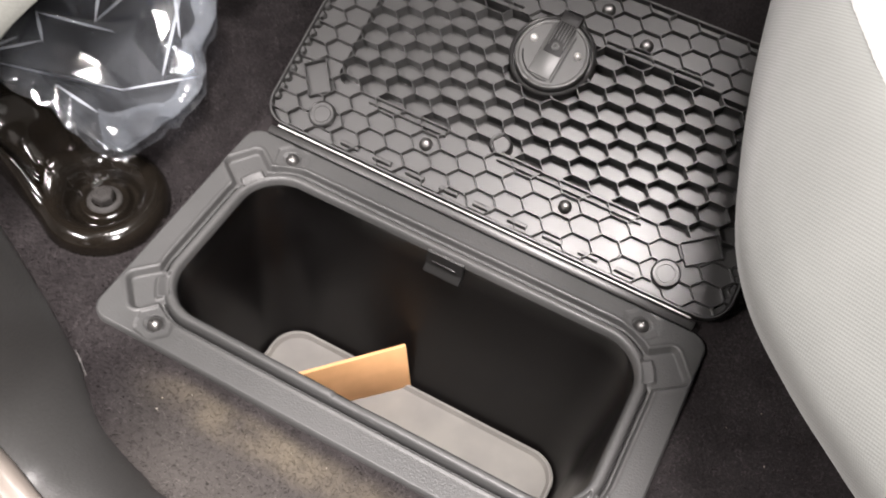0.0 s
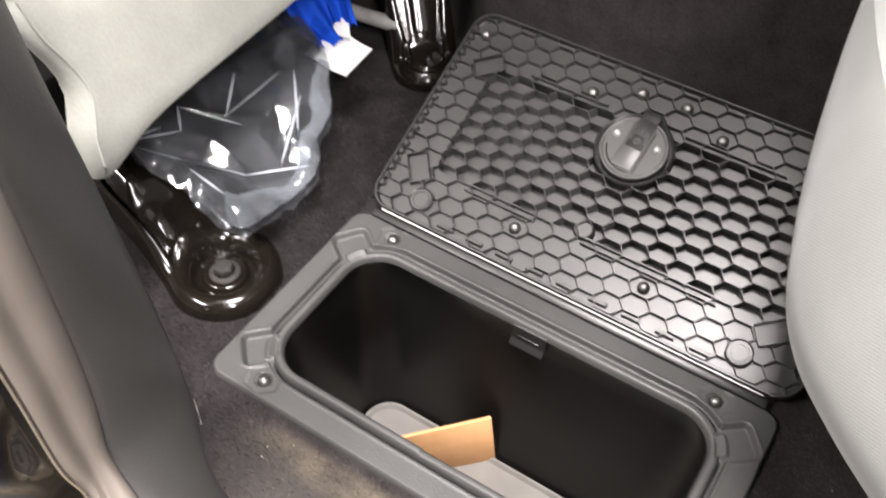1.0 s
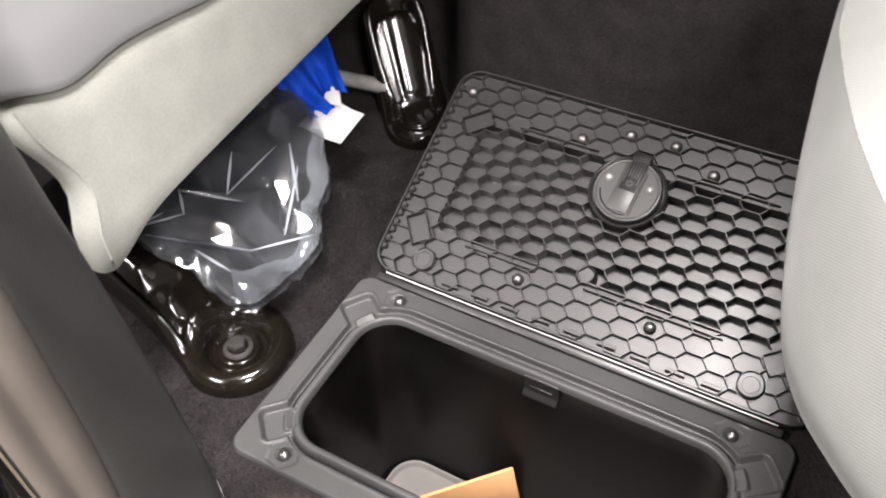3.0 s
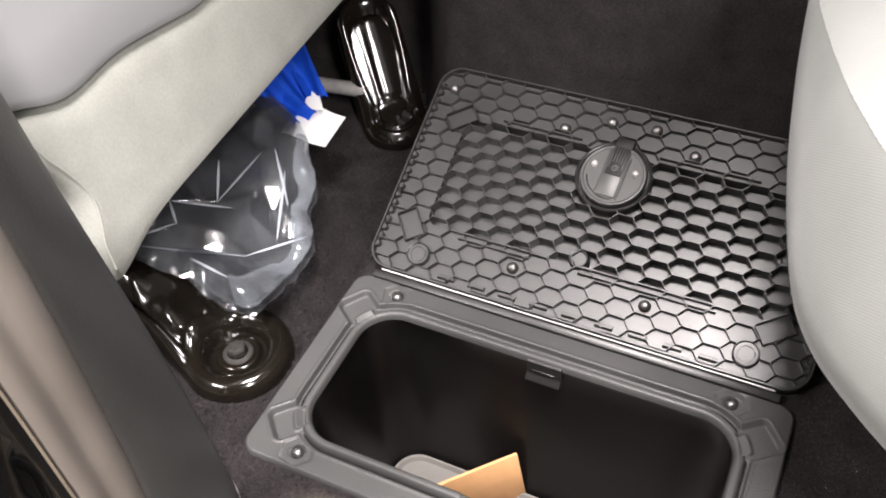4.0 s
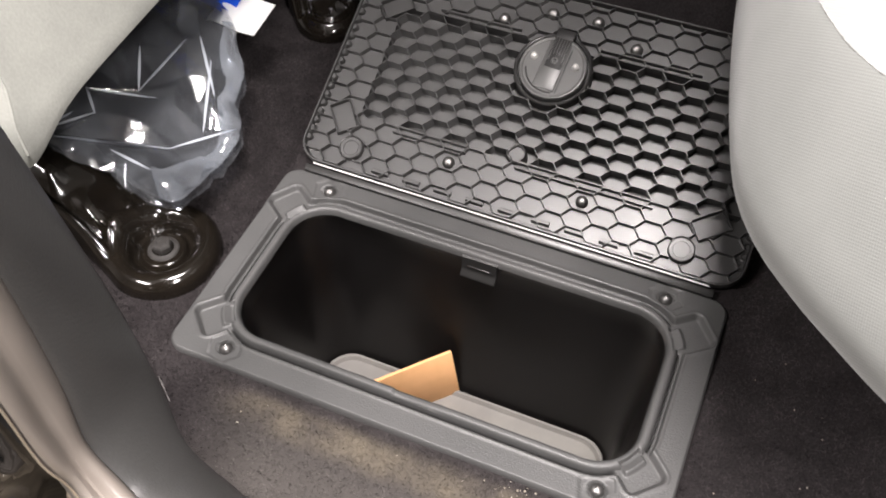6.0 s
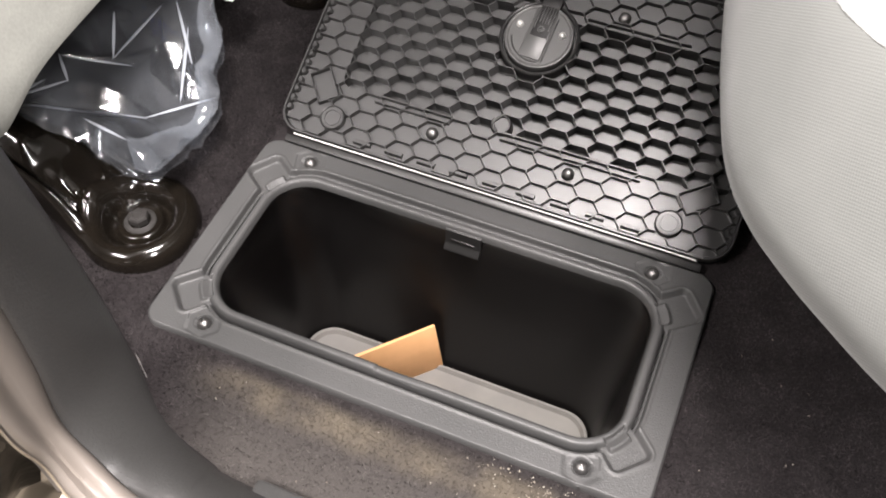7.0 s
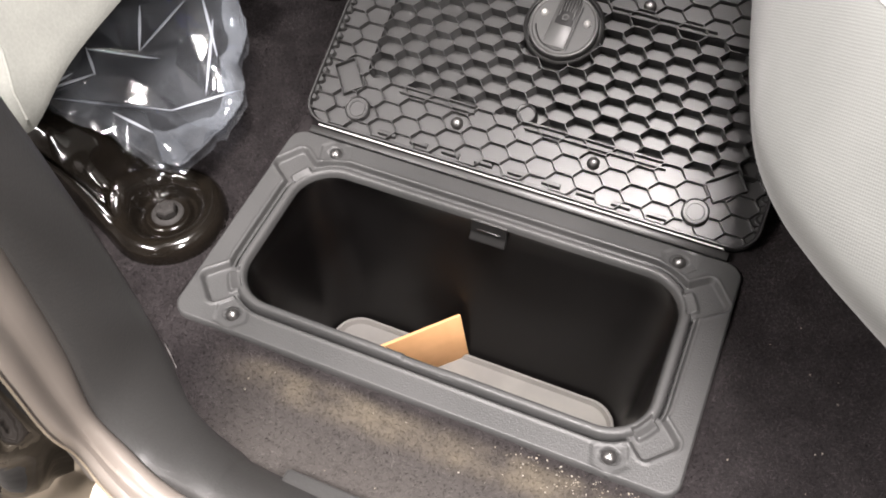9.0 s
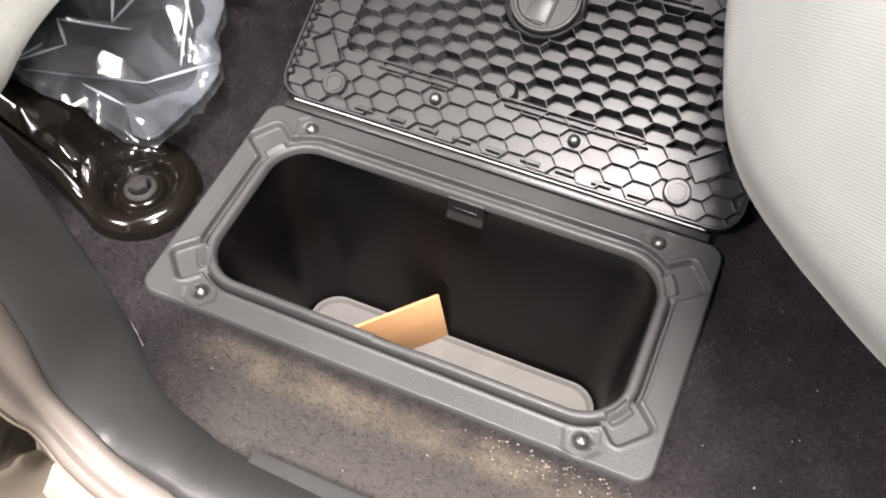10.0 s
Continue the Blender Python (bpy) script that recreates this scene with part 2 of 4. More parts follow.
ROCKER = material("champagne_body_paint", (0.32, 0.268, 0.205), 0.40, metal=0.35, second=(0.45, 0.38, 0.29), vary=8, coat=0.5)
CRUMB = material("pale_grit", (0.46, 0.43, 0.38), 0.8, second=(0.24, 0.20, 0.15), vary=300)
LINING = material("grey_headliner", (0.40, 0.39, 0.375), 0.95, second=(0.44, 0.43, 0.413), vary=20)
CONCRETE = material("workshop_concrete", (0.15, 0.145, 0.137), 0.8, second=(0.19, 0.182, 0.173), vary=4, bump=0.001, grain=120)
PLASTER = material("workshop_plaster", (0.40, 0.388, 0.376), 0.9, second=(0.46, 0.447, 0.434), vary=3)


# ---------------------------------------------------------------- mesh helpers
def link_mesh(name, verts, faces, mat, smooth=True):
    me = bpy.data.meshes.new(name)
    me.from_pydata([tuple(map(float, v)) for v in verts], [], [tuple(map(int, f)) for f in faces])
    me.materials.append(mat)
    bm = bmesh.new()
    bm.from_mesh(me)
    bmesh.ops.recalc_face_normals(bm, faces=bm.faces)
    bm.to_mesh(me)
    bm.free()
    if smooth:
        for p in me.polygons:
            p.use_smooth = True
        me.set_sharp_from_angle(angle=radians(48))
    return new(name, me)


def under(ob, parent, label=""):
    ob.parent = parent
    if label:
        tagged(ob, label)
    return ob


def part(name, bm, mat, parent=None, label="", smooth=True):
    me = bpy.data.meshes.new(name)
    bmesh.ops.recalc_face_normals(bm, faces=bm.faces)
    bm.to_mesh(me)
    bm.free()
    me.materials.append(mat)
    if smooth:
        for p in me.polygons:
            p.use_smooth = True
        me.set_sharp_from_angle(angle=radians(40))
    ob = new(name, me)
    if parent is not None:
        under(ob, parent, label)
    return ob


def empty(name, label, category, kind="", group="", m=None):
    ob = new(name)
    ob.empty_display_size = 0.02
    if m is not None:
        ob.matrix_world = m
    return tagged(ob, label, category, group, kind)


def grid_faces(rows, cols, wrap=False):
    f = []
    for i in range(rows - 1):
        for j in range(cols if wrap else cols - 1):
            k = (j + 1) % cols
            f.append((i * cols + j, i * cols + k, (i + 1) * cols + k, (i + 1) * cols + j))
    return f


def box(bm, lo, hi, bevel=0.0, m=None):
    mid = [(a + b) / 2 for a, b in zip(lo, hi)]
    size = [b - a for a, b in zip(lo, hi)]
    made = bmesh.ops.create_cube(bm, size=1.0)["verts"]
    bmesh.ops.scale(bm, vec=size, verts=made)
    bmesh.ops.translate(bm, vec=mid, verts=made)
    if bevel:
        edges = list({e for v in made for e in v.link_edges})
        got = bmesh.ops.bevel(bm, geom=edges, offset=bevel, segments=2, profile=0.5, affect="EDGES")
        made = list({v for f in got["faces"] for v in f.verts} | {v for v in made if v.is_valid})
    if m is not None:
        bmesh.ops.transform(bm, matrix=m, verts=made)
    return made


def turned(bm, profile, segments=32, m=None, squash=1.0):
    """A solid of revolution about z from (radius, height) pairs, closed at radius 0."""
    rings = []
    for r, z in profile:
        if r < 1e-6:
            rings.append([bm.verts.new((0, 0, z))])
        else:
            rings.append([bm.verts.new((r * math.cos(2 * math.pi * k / segments), r * squash * math.sin(2 * math.pi * k / segments), z)) for k in range(segments)])
    for a, b in zip(rings, rings[1:]):
        for k in range(segments):
            n = (k + 1) % segments
            if len(a) == 1:
                bm.faces.new((a[0], b[k], b[n]))
            elif len(b) == 1:
                bm.faces.new((a[k], a[n], b[0]))
            else:
                bm.faces.new((a[k], a[n], b[n], b[k]))
    made = [v for r in rings for v in r]
    if m is not None:
        bmesh.ops.transform(bm, matrix=m, verts=made)
    return made


def tube(bm, path, radius, segments=10, flat=1.0):
    """A round or flattened bar along a list of points."""
    pts = [Vector(p) for p in path]
    rings = []
    for i, p in enumerate(pts):
        way = (pts[min(i + 1, len(pts) - 1)] - pts[max(i - 1, 0)]).normalized()
        side = way.cross(Vector((0, 0, 1)))
        side = side.normalized() if side.length > 1e-4 else Vector((1, 0, 0))
        up = side.cross(way)
        r = radius[i] if isinstance(radius, (list, tuple)) else radius
        rings.append([bm.verts.new(p + side * r * math.cos(2 * math.pi * k / segments) + up * r * flat * math.sin(2 * math.pi * k / segments)) for k in range(segments)])
    for a, b in zip(rings, rings[1:]):
        for k in range(segments):
            n = (k + 1) % segments
            bm.faces.new((a[k], a[n], b[n], b[k]))
    bm.faces.new(rings[0][::-1])
    bm.faces.new(rings[-1])


def smooth(a, b, x):
    t = np.clip((np.asarray(x, float) - a) / (b - a), 0, 1)
    return t * t * (3 - 2 * t)


def round_rect(x0, y0, x1, y1, r, side=40, corner=24):
    """Points round a rounded rectangle, anticlockwise, the same number for any size."""
    out = []
    for (cx, cy, a0), (ex, ey) in zip(((x1 - r, y0 + r, -90), (x1 - r, y1 - r, 0), (x0 + r, y1 - r, 90), (x0 + r, y0 + r, 180)),
                                      ((x1, y1 - r), (x0 + r, y1), (x0, y0 + r), (x1 - r, y0))):
        for k in range(corner):
            a = radians(a0 + 90 * k / corner)
            out.append((cx + r * math.cos(a), cy + r * math.sin(a)))
        a = radians(a0 + 90)
        s = (cx + r * math.cos(a), cy + r * math.sin(a))
        for k in range(side):
            out.append((s[0] + (ex - s[0]) * k / side, s[1] + (ey - s[1]) * k / side))
    return np.array(out)


def sd_round_rect(x, y, cx, cy, hx, hy, r):
    qx, qy = np.abs(x - cx) - hx + r, np.abs(y - cy) - hy + r
    return np.hypot(np.maximum(qx, 0), np.maximum(qy, 0)) + np.minimum(np.maximum(qx, qy), 0) - r


def sd_turned_box(x, y, cx, cy, hx, hy, r, degrees):
    a = radians(degrees)
    u = (x - cx) * math.cos(a) + (y - cy) * math.sin(a)
    v = -(x - cx) * math.sin(a) + (y - cy) * math.cos(a)
    return sd_round_rect(u, v, 0, 0, hx, hy, r)


def loft_obj(name, loops, mat, parent=None, label="", wrap=True, close_last=False):
    cols = len(loops[0])
    verts = np.concatenate(loops)
    faces = grid_faces(len(loops), cols, wrap)
    if close_last:
        faces.append(tuple(range((len(loops) - 1) * cols, len(loops) * cols)))
    ob = link_mesh(name, verts, faces, mat)
    return under(ob, parent, label) if parent is not None else ob


def screw(name, m, radius, parent, metal=None):
    """A domed cross-head screw with its washer rim."""
    bm = bmesh.new()
    turned(bm, [(radius * 1.15, -0.0030), (radius * 1.15, -0.0006), (radius * 1.08, 0.0004), (radius, 0.0012),
                (radius * 0.85, 0.0026), (radius * 0.5, 0.0035), (radius * 0.30, 0.0037), (radius * 0.22, 0.0022), (0, 0.0018)], 24)
    ob = part(name, bm, metal or SCREW_STEEL, parent)
    ob.matrix_local = m
    return ob


# ---------------------------------------------------------------- car floor
def carpet_height(x, y):
    x, y = np.asarray(x, float), np.asarray(y, float)
    left = -0.046 * (1 - smooth(-0.031, 0.001, x))
    front = -0.036 * (1 - smooth(-0.080, -0.014, y))
    start = 0.420 + 0.14 * (1 - smooth(-0.13, -0.01, x))
    tunnel = 0.40 * smooth(start, start + 0.075, y)
    wave = 0.0012 * np.sin(31 * x + 4 * np.sin(17 * y)) * np.cos(23 * y)
    return -0.006 + np.maximum(left + front, -0.048) + tunnel + wave - 0.001


def build_floor():
    xs, ys = np.arange(-0.80, 1.005, 0.008), np.arange(-0.088, 0.70, 0.008)
    gx, gy = np.meshgrid(xs, ys)
    verts = np.stack([gx, gy, carpet_height(gx, gy)], -1).reshape(-1, 3)
    faces = []
    for f in grid_faces(len(ys), len(xs)):
        c = verts[list(f)].mean(0)
        if not (0.007 < c[0] < 0.393 and 0.007 < c[1] < 0.199):
            faces.append(f)
    floor = link_mesh("floor_carpet", verts, faces, CARPET)
    tagged(floor, "charcoal felt carpet of a car footwell, stained tan with dirt", "carpet", kind="structure")
    rng = np.random.default_rng(3)
    n = 240000
    x, y = rng.uniform(-0.20, 0.62, n), rng.uniform(-0.086, 0.44, n)
    keep = ~((x > -0.0005) & (x < 0.4005) & (y > -0.0005) & (y < 0.40)) & ~((x > 0.02) & (y > 0.2) & (x < 0.38))
    x, y = x[keep], y[keep]
    n = len(x)
    z = carpet_height(x, y) - 0.0003
    a, tall, wide = rng.uniform(0, 2 * math.pi, n), rng.uniform(0.0012, 0.0030, n), rng.uniform(0.00025, 0.00055, n)
    lean = rng.normal(0, 0.0022, (n, 2))
    p = np.stack([x, y, z], -1)
    side = np.stack([np.cos(a) * wide, np.sin(a) * wide, 0 * a], -1)
    tip = p + np.stack([lean[:, 0], lean[:, 1], tall], -1)
    verts = np.stack([p - side, p + side, tip], 1).reshape(-1, 3)
    me = bpy.data.meshes.new("carpet_pile")
    me.from_pydata(verts.tolist(), [], np.arange(3 * n).reshape(-1, 3).tolist())
    me.materials.append(PILE)
    pile = new("carpet_pile", me)
    tagged(pile, "short charcoal pile standing on the footwell carpet", "carpet pile", kind="stuff")


build_floor()


# ---------------------------------------------------------------- bin set into the floor
OPEN = (0.0335, 0.0350, 0.3640, 0.1725, 0.033)
OUTER = (0.0, 0.0, 0.400, 0.206, 0.014)
SCREWS = ((0.0465, 0.192), (0.047, 0.0150), (0.3510, 0.192), (0.3485, 0.0140))
POCKETS = ((0.0225, 0.1660, -36), (0.0265, 0.0390, 45), (0.3765, 0.1650, 38), (0.3700, 0.0400, -45))


def frame_height(x, y):
    """Top face of the frame: rolled lip, groove, plate, corner pockets and screw seats."""
    d = sd_round_rect(x, y, (OPEN[0] + OPEN[2]) / 2, (OPEN[1] + OPEN[3]) / 2, (OPEN[2] - OPEN[0]) / 2, (OPEN[3] - OPEN[1]) / 2, OPEN[4])
    lip = -0.0120 + 0.0116 * np.clip(1 - np.abs((d - 0.0046) / 0.0050) ** 3, 0, 1) ** 0.5
    notch = smooth(0.1835, 0.1850, x) * (1 - smooth(0.187, 0.235, x)) * (y < 0.06)
    lip = lip - 0.0022 * notch * (d < 0.008)
    plate = -0.0120 + 0.0062 * smooth(0.0102, 0.0110, d) + 0.0058 * smooth(0.0126, 0.0140, d) + 0.0006 * np.exp(-((d - 0.0152) / 0.0012) ** 2)
    z = np.where(d < 0.0096, lip, plate)
    for cx, cy, turn in POCKETS:
        s = sd_turned_box(x, y, cx, cy, 0.0172, 0.0162, 0.0065, turn)
        inside = smooth(0.0004, -0.0034, s) * smooth(0.0086, 0.0096, d)
        z = z * (1 - inside) - 0.0052 * inside
        z = z + 0.0007 * np.exp(-((s - 0.0014) / 0.0012) ** 2) * smooth(0.012, 0.015, d)
        across = np.abs((y - cy) * math.cos(radians(turn)) - (x - cx) * math.sin(radians(turn)))
        tongue = (1 - smooth(0.0125, 0.0165, d)) * (1 - smooth(0.0078, 0.0102, across)) * smooth(0.0044, 0.0056, d)
        tongue = tongue * (np.hypot(x - cx, y - cy) < 0.03)
        z = z * (1 - tongue) - (0.0004 + 0.0042 * np.clip((0.0158 - d) / 0.0085, 0, 1)) * tongue
    for cx, cy in SCREWS:
        r = np.hypot(x - cx, y - cy)
        # six-sided seat with a fine groove round it and a counterbore for the screw
        hexa = np.max([np.abs((x - cx) * math.cos(a) + (y - cy) * math.sin(a)) for a in (0.3, 0.3 + math.pi / 3, 0.3 + 2 * math.pi / 3)], axis=0)
        pad = (1 - smooth(0.0112, 0.0122, hexa)) * smooth(0.0125, 0.0150, d)
        z = z - 0.0009 * pad - 0.0008 * np.exp(-((hexa - 0.0122) / 0.0006) ** 2) * smooth(0.0125, 0.0150, d)
        z = z - 0.0022 * (1 - smooth(0.0060, 0.0070, r))
    edge = sd_round_rect(x, y, 0.2, 0.103, 0.2, 0.103, OUTER[4])
    return z - 0.0022 * smooth(-0.0022, 0.0, edge) ** 2


def build_bin():
    bin_ob = empty("floor_storage_bin", "dark grey plastic bin sunk in car floor, lid folded open", "storage bin")
    inner = round_rect(*OPEN[:4], OPEN[4], 190, 80)
    outer = round_rect(*OUTER[:4], OUTER[4], 190, 80)
    loops = []
    ks = np.concatenate([np.linspace(0, 0.55, 50), np.linspace(0.56, 1.0, 30)])
    for k in ks:
        p = inner * (1 - k) + outer * k
        loops.append(np.column_stack([p, frame_height(p[:, 0], p[:, 1])]))
    skirt = outer.copy()
    loops.append(np.column_stack([skirt, np.full(len(skirt), -0.014)]))
    frame_ob = loft_obj("frame", loops, GREY_PLASTIC, bin_ob, "grey grained plastic surround with four corner pockets")
    for cx, cy in SCREWS:
        screw("screw", pose(cx, cy, -0.0018, 0, 0, 20 + 900 * cx), 0.0048, frame_ob)
    # the liner, tapering to a rounded floor
    walls = []
    for grow, z, r in ((0.0, -0.0066, 0.033), (0.0012, -0.012, 0.034), (0.0, -0.03, 0.034), (-0.010, -0.12, 0.034), (-0.018, -0.185, 0.034),
                       (-0.0205, -0.196, 0.032), (-0.026, -0.200, 0.028), (-0.034, -0.2005, 0.02)):
        p = round_rect(OPEN[0] - grow, OPEN[1] - grow, OPEN[2] + grow, OPEN[3] + grow, r, 30, 16)
        walls.append(np.column_stack([p, np.full(len(p), z)]))
    loft_obj("liner", walls, LINER, bin_ob, "glossy black bin liner", close_last=True)
    # spring clip for the latch, on the hinge side of the opening
    bm = bmesh.new()
    rows = [(0.1722, -0.0020), (0.1706, -0.0030), (0.1698, -0.0080), (0.1696, -0.0150), (0.1684, -0.0185), (0.1660, -0.0205), (0.1650, -0.0228), (0.1664, -0.0240), (0.1700, -0.0232), (0.1722, -0.0215)]
    ends = [[bm.verts.new((x, y, z)) for y, z in rows] for x in (0.1825, 0.1840, 0.2120, 0.2135)]
    for p, q in zip(ends, ends[1:]):
        for k in range(len(rows)):
            n = (k + 1) % len(rows)
            bm.faces.new((p[k], p[n], q[n], q[k]))
    bm.faces.new(ends[0])
    bm.faces.new(ends[-1][::-1])
    box(bm, (0.1880, 0.1688, -0.0135), (0.2080, 0.1699, -0.0115), 0.0004)
    part("latch_catch", bm, LID_PLASTIC, bin_ob, "black ribbed plastic latch catch")
    return bin_ob


BIN = build_bin()

# ---------------------------------------------------------------- lid, folded back on its hinge
LID_POSE = pose(0, 0.206, 0.006, 25, 0, 0)
LID_EDGE = (0.0025, 0.0065, 0.4035, 0.2235, 0.022)
DEEP = (0.0435, 0.0605, 0.388, 0.1735, 0.010)
KNOB = (0.1975, 0.1505)
STEP_X, STEP_V, CELL = 0.02048, 0.01645, (0.1381, 0.1250)
LID_SCREWS = ((0.1385, 0.0420), (0.2605, 0.0425), (0.1392, 0.1862), (0.2615, 0.1882), (0.1800, 0.2025), (0.2215, 0.2045), (0.0195, 0.2003), (0.3850, 0.2003))
RINGS = ((0.0493, 0.0286), (0.3505, 0.0275))
PATCHES = ((0.0305, 0.0550, 0.0093, 0.0144), (0.3670, 0.0546, 0.0140, 0.0090), (0.0385, 0.1720, 0.0140, 0.0090), (0.3660, 0.1750, 0.0093, 0.0144))
RIB, SHALLOW, SUNK = -0.0004, -0.0056, -0.0132


def lid_floor(x, v):
    d = sd_round_rect(x, v, (DEEP[0] + DEEP[2]) / 2, (DEEP[1] + DEEP[3]) / 2, (DEEP[2] - DEEP[0]) / 2, (DEEP[3] - DEEP[1]) / 2, DEEP[4])
    return SUNK if d < 0 else SHALLOW


def rib_wall(verts, faces, a, b, low, high, thick):
    way = np.array(b) - np.array(a)
    length = np.hypot(*way)
    if length < 1e-5:
        return
    n = np.array([-way[1], way[0]]) / length
    base = len(verts)
    for p in (a, b):
        for z, t in ((low, thick * 0.75), (high - 0.0003, thick * 0.5), (high, thick * 0.3)):
            for s in (-1, 1):
                verts.append((p[0] + s * n[0] * t, p[1] + s * n[1] * t, z))
    A, B = base, base + 6
    faces += [(A, A + 2, B + 2, B), (A + 2, A + 4, B + 4, B + 2), (A + 4, A + 5, B + 5, B + 4), (A + 5, A + 3, B + 3, B + 5), (A + 3, A + 1, B + 1, B + 3)]
    faces += [(A, A + 1, A + 3, A + 2), (A + 2, A + 3, A + 5, A + 4), (B, B + 2, B + 3, B + 1), (B + 2, B + 4, B + 5, B + 3)]


def build_lid(parent):
    loops = []
    for grow, w in ((-0.002, -0.0125), (0.0, -0.0110), (0.0, -0.0012), (-0.0006, 0.0), (-0.0018, 0.0), (-0.0024, -0.0008), (-0.0030, SHALLOW), (-0.0040, SHALLOW), (-0.012, SHALLOW)):
        p = round_rect(LID_EDGE[0] - grow, LID_EDGE[1] - grow, LID_EDGE[2] + grow, LID_EDGE[3] + grow, LID_EDGE[4] + grow, 40, 20)
        loops.append(np.column_stack([p, np.full(len(p), w)]))
    for grow, w in ((0.0012, SHALLOW), (0.0, SHALLOW), (-0.0014, SUNK), (-0.0026, SUNK), (-0.008, SUNK)):
        p = round_rect(DEEP[0] - grow, DEEP[1] - grow, DEEP[2] + grow, DEEP[3] + grow, max(DEEP[4] + grow, 0.004), 40, 20)
        loops.append(np.column_stack([p, np.full(len(p), w)]))
    lid = loft_obj("lid", loops, LID_PLASTIC, parent, "black plastic bin lid showing its honeycomb underside", close_last=True)
    lid.matrix_local = LID_POSE
    back_loops = [np.column_stack([round_rect(LID_EDGE[0] - g, LID_EDGE[1] - g, LID_EDGE[2] + g, LID_EDGE[3] + g, 0.020, 10, 8), np.full(72, -0.0125)]) for g in (-0.002, -0.01)]
    back_loops += [np.column_stack([round_rect(DEEP[0] - g, DEEP[1] - g, DEEP[2] + g, DEEP[3] + g, 0.016, 10, 8), np.full(72, w)]) for g, w in ((0.006, -0.0125), (0.003, -0.0182))]
    shell = loft_obj("carpeted_face", back_loops, CARPET, close_last=True)
    under(shell, lid, "charcoal carpeted outer face of the lid")

    verts, faces = [], []

    def inside(p):
        x, v = p
        if sd_round_rect(x, v, (LID_EDGE[0] + LID_EDGE[2]) / 2, (LID_EDGE[1] + LID_EDGE[3]) / 2, (LID_EDGE[2] - LID_EDGE[0]) / 2 - 0.0025, (LID_EDGE[3] - LID_EDGE[1]) / 2 - 0.0025, 0.019) > 0:
            return False
        if math.hypot(x - KNOB[0], v - KNOB[1]) < 0.0345 or any(math.hypot(x - a, v - b) < 0.0118 for a, b in RINGS):
            return False
        return not any(sd_turned_box(x, v, a, b, hu, hv, 0.001, 37) < 0 for a, b, hu, hv in PATCHES)

    seen = set()
    corners = [(STEP_X * 2 / 3, 0), (STEP_X / 3, STEP_V / 2), (-STEP_X / 3, STEP_V / 2), (-STEP_X * 2 / 3, 0), (-STEP_X / 3, -STEP_V / 2), (STEP_X / 3, -STEP_V / 2)]
    for i in range(-16, 18):
        for j in range(-18, 18):
            c = (CELL[0] + i * STEP_X, CELL[1] + (j + 0.5 * (i % 2)) * STEP_V)
            for k in range(6):
                a, b = [(c[0] + corners[n][0], c[1] + corners[n][1]) for n in (k, (k + 1) % 6)]
                key = (round((a[0] + b[0]) * 2000), round((a[1] + b[1]) * 2000))
                if key in seen:
                    continue
                seen.add(key)
                # cut each wall where the lid's own features interrupt it
                steps = 12
                pts = [(a[0] + (b[0] - a[0]) * s / steps, a[1] + (b[1] - a[1]) * s / steps) for s in range(steps + 1)]
                run = []
                for p in pts + [None]:
                    if p is not None and inside(p) and (not run or lid_floor(*p) == lid_floor(*run[0])):
                        run.append(p)
                        continue
                    if len(run) > 1:
                        rib_wall(verts, faces, run[0], run[-1], lid_floor(*run[0]) - 0.0003, RIB, 0.0009)
                    run = [p] if p is not None and inside(p) else []
    # straight stiffeners along both long sides of the sunk field
    for v in (0.0545, 0.0600, 0.1742, 0.1795):
        for x0, x1 in ((0.080, 0.150), (0.196, 0.318)) if v < 0.1 else ((0.080, 0.158), (0.232, 0.322)):
            rib_wall(verts, faces, (x0, v), (x1, v), SHALLOW - 0.004, RIB - 0.0006, 0.0016)
    # stop blocks along the hinge side
    for n in range(9):
        x0 = 0.075 + 0.030 * n
        rib_wall(verts, faces, (x0, 0.0150), (x0 + 0.016, 0.0150), SHALLOW, RIB - 0.001, 0.0030)
    # plain rectangular cells near the four corners
    for a, b, hu, hv in PATCHES:
        turn = radians(37)
        box_pts = [(a + su * hu * math.cos(turn) - sv * hv * math.sin(turn), b + su * hu * math.sin(turn) + sv * hv * math.cos(turn)) for su, sv in ((-1, -1), (1, -1), (1, 1), (-1, 1))]
        for k in range(4):
            p, q = box_pts[k], box_pts[(k + 1) % 4]
            rib_wall(verts, faces, p, q, SHALLOW - 0.002, RIB, 0.0009)
    # a row of small rounded pads inside the two short rims
    for n in range(21):
        v = 0.028 + n * 0.0087
        for x0, way in ((LID_EDGE[0] + 0.0030, 1), (LID_EDGE[2] - 0.0030, -1)):
            base = len(verts)
            for high, wide in ((SHALLOW, 0.0036), (-0.0026, 0.0034), (-0.0012, 0.0024)):
                for k in range(7):
                    a = math.pi * (k / 6 - 0.5)
                    verts.append((x0 + way * wide * 1.3 * math.cos(a), v + wide * math.sin(a), high))
            for row in (0, 7):
                for k in range(6):
                    faces.append((base + row + k, base + row + k + 1, base + row + k + 8, base + row + k + 7))
            faces.append(tuple(base + 14 + k for k in range(7)))
    ribs = link_mesh("honeycomb_ribs", verts, faces, LID_PLASTIC, False)
    under(ribs, lid, "stretched hexagonal plastic ribs")

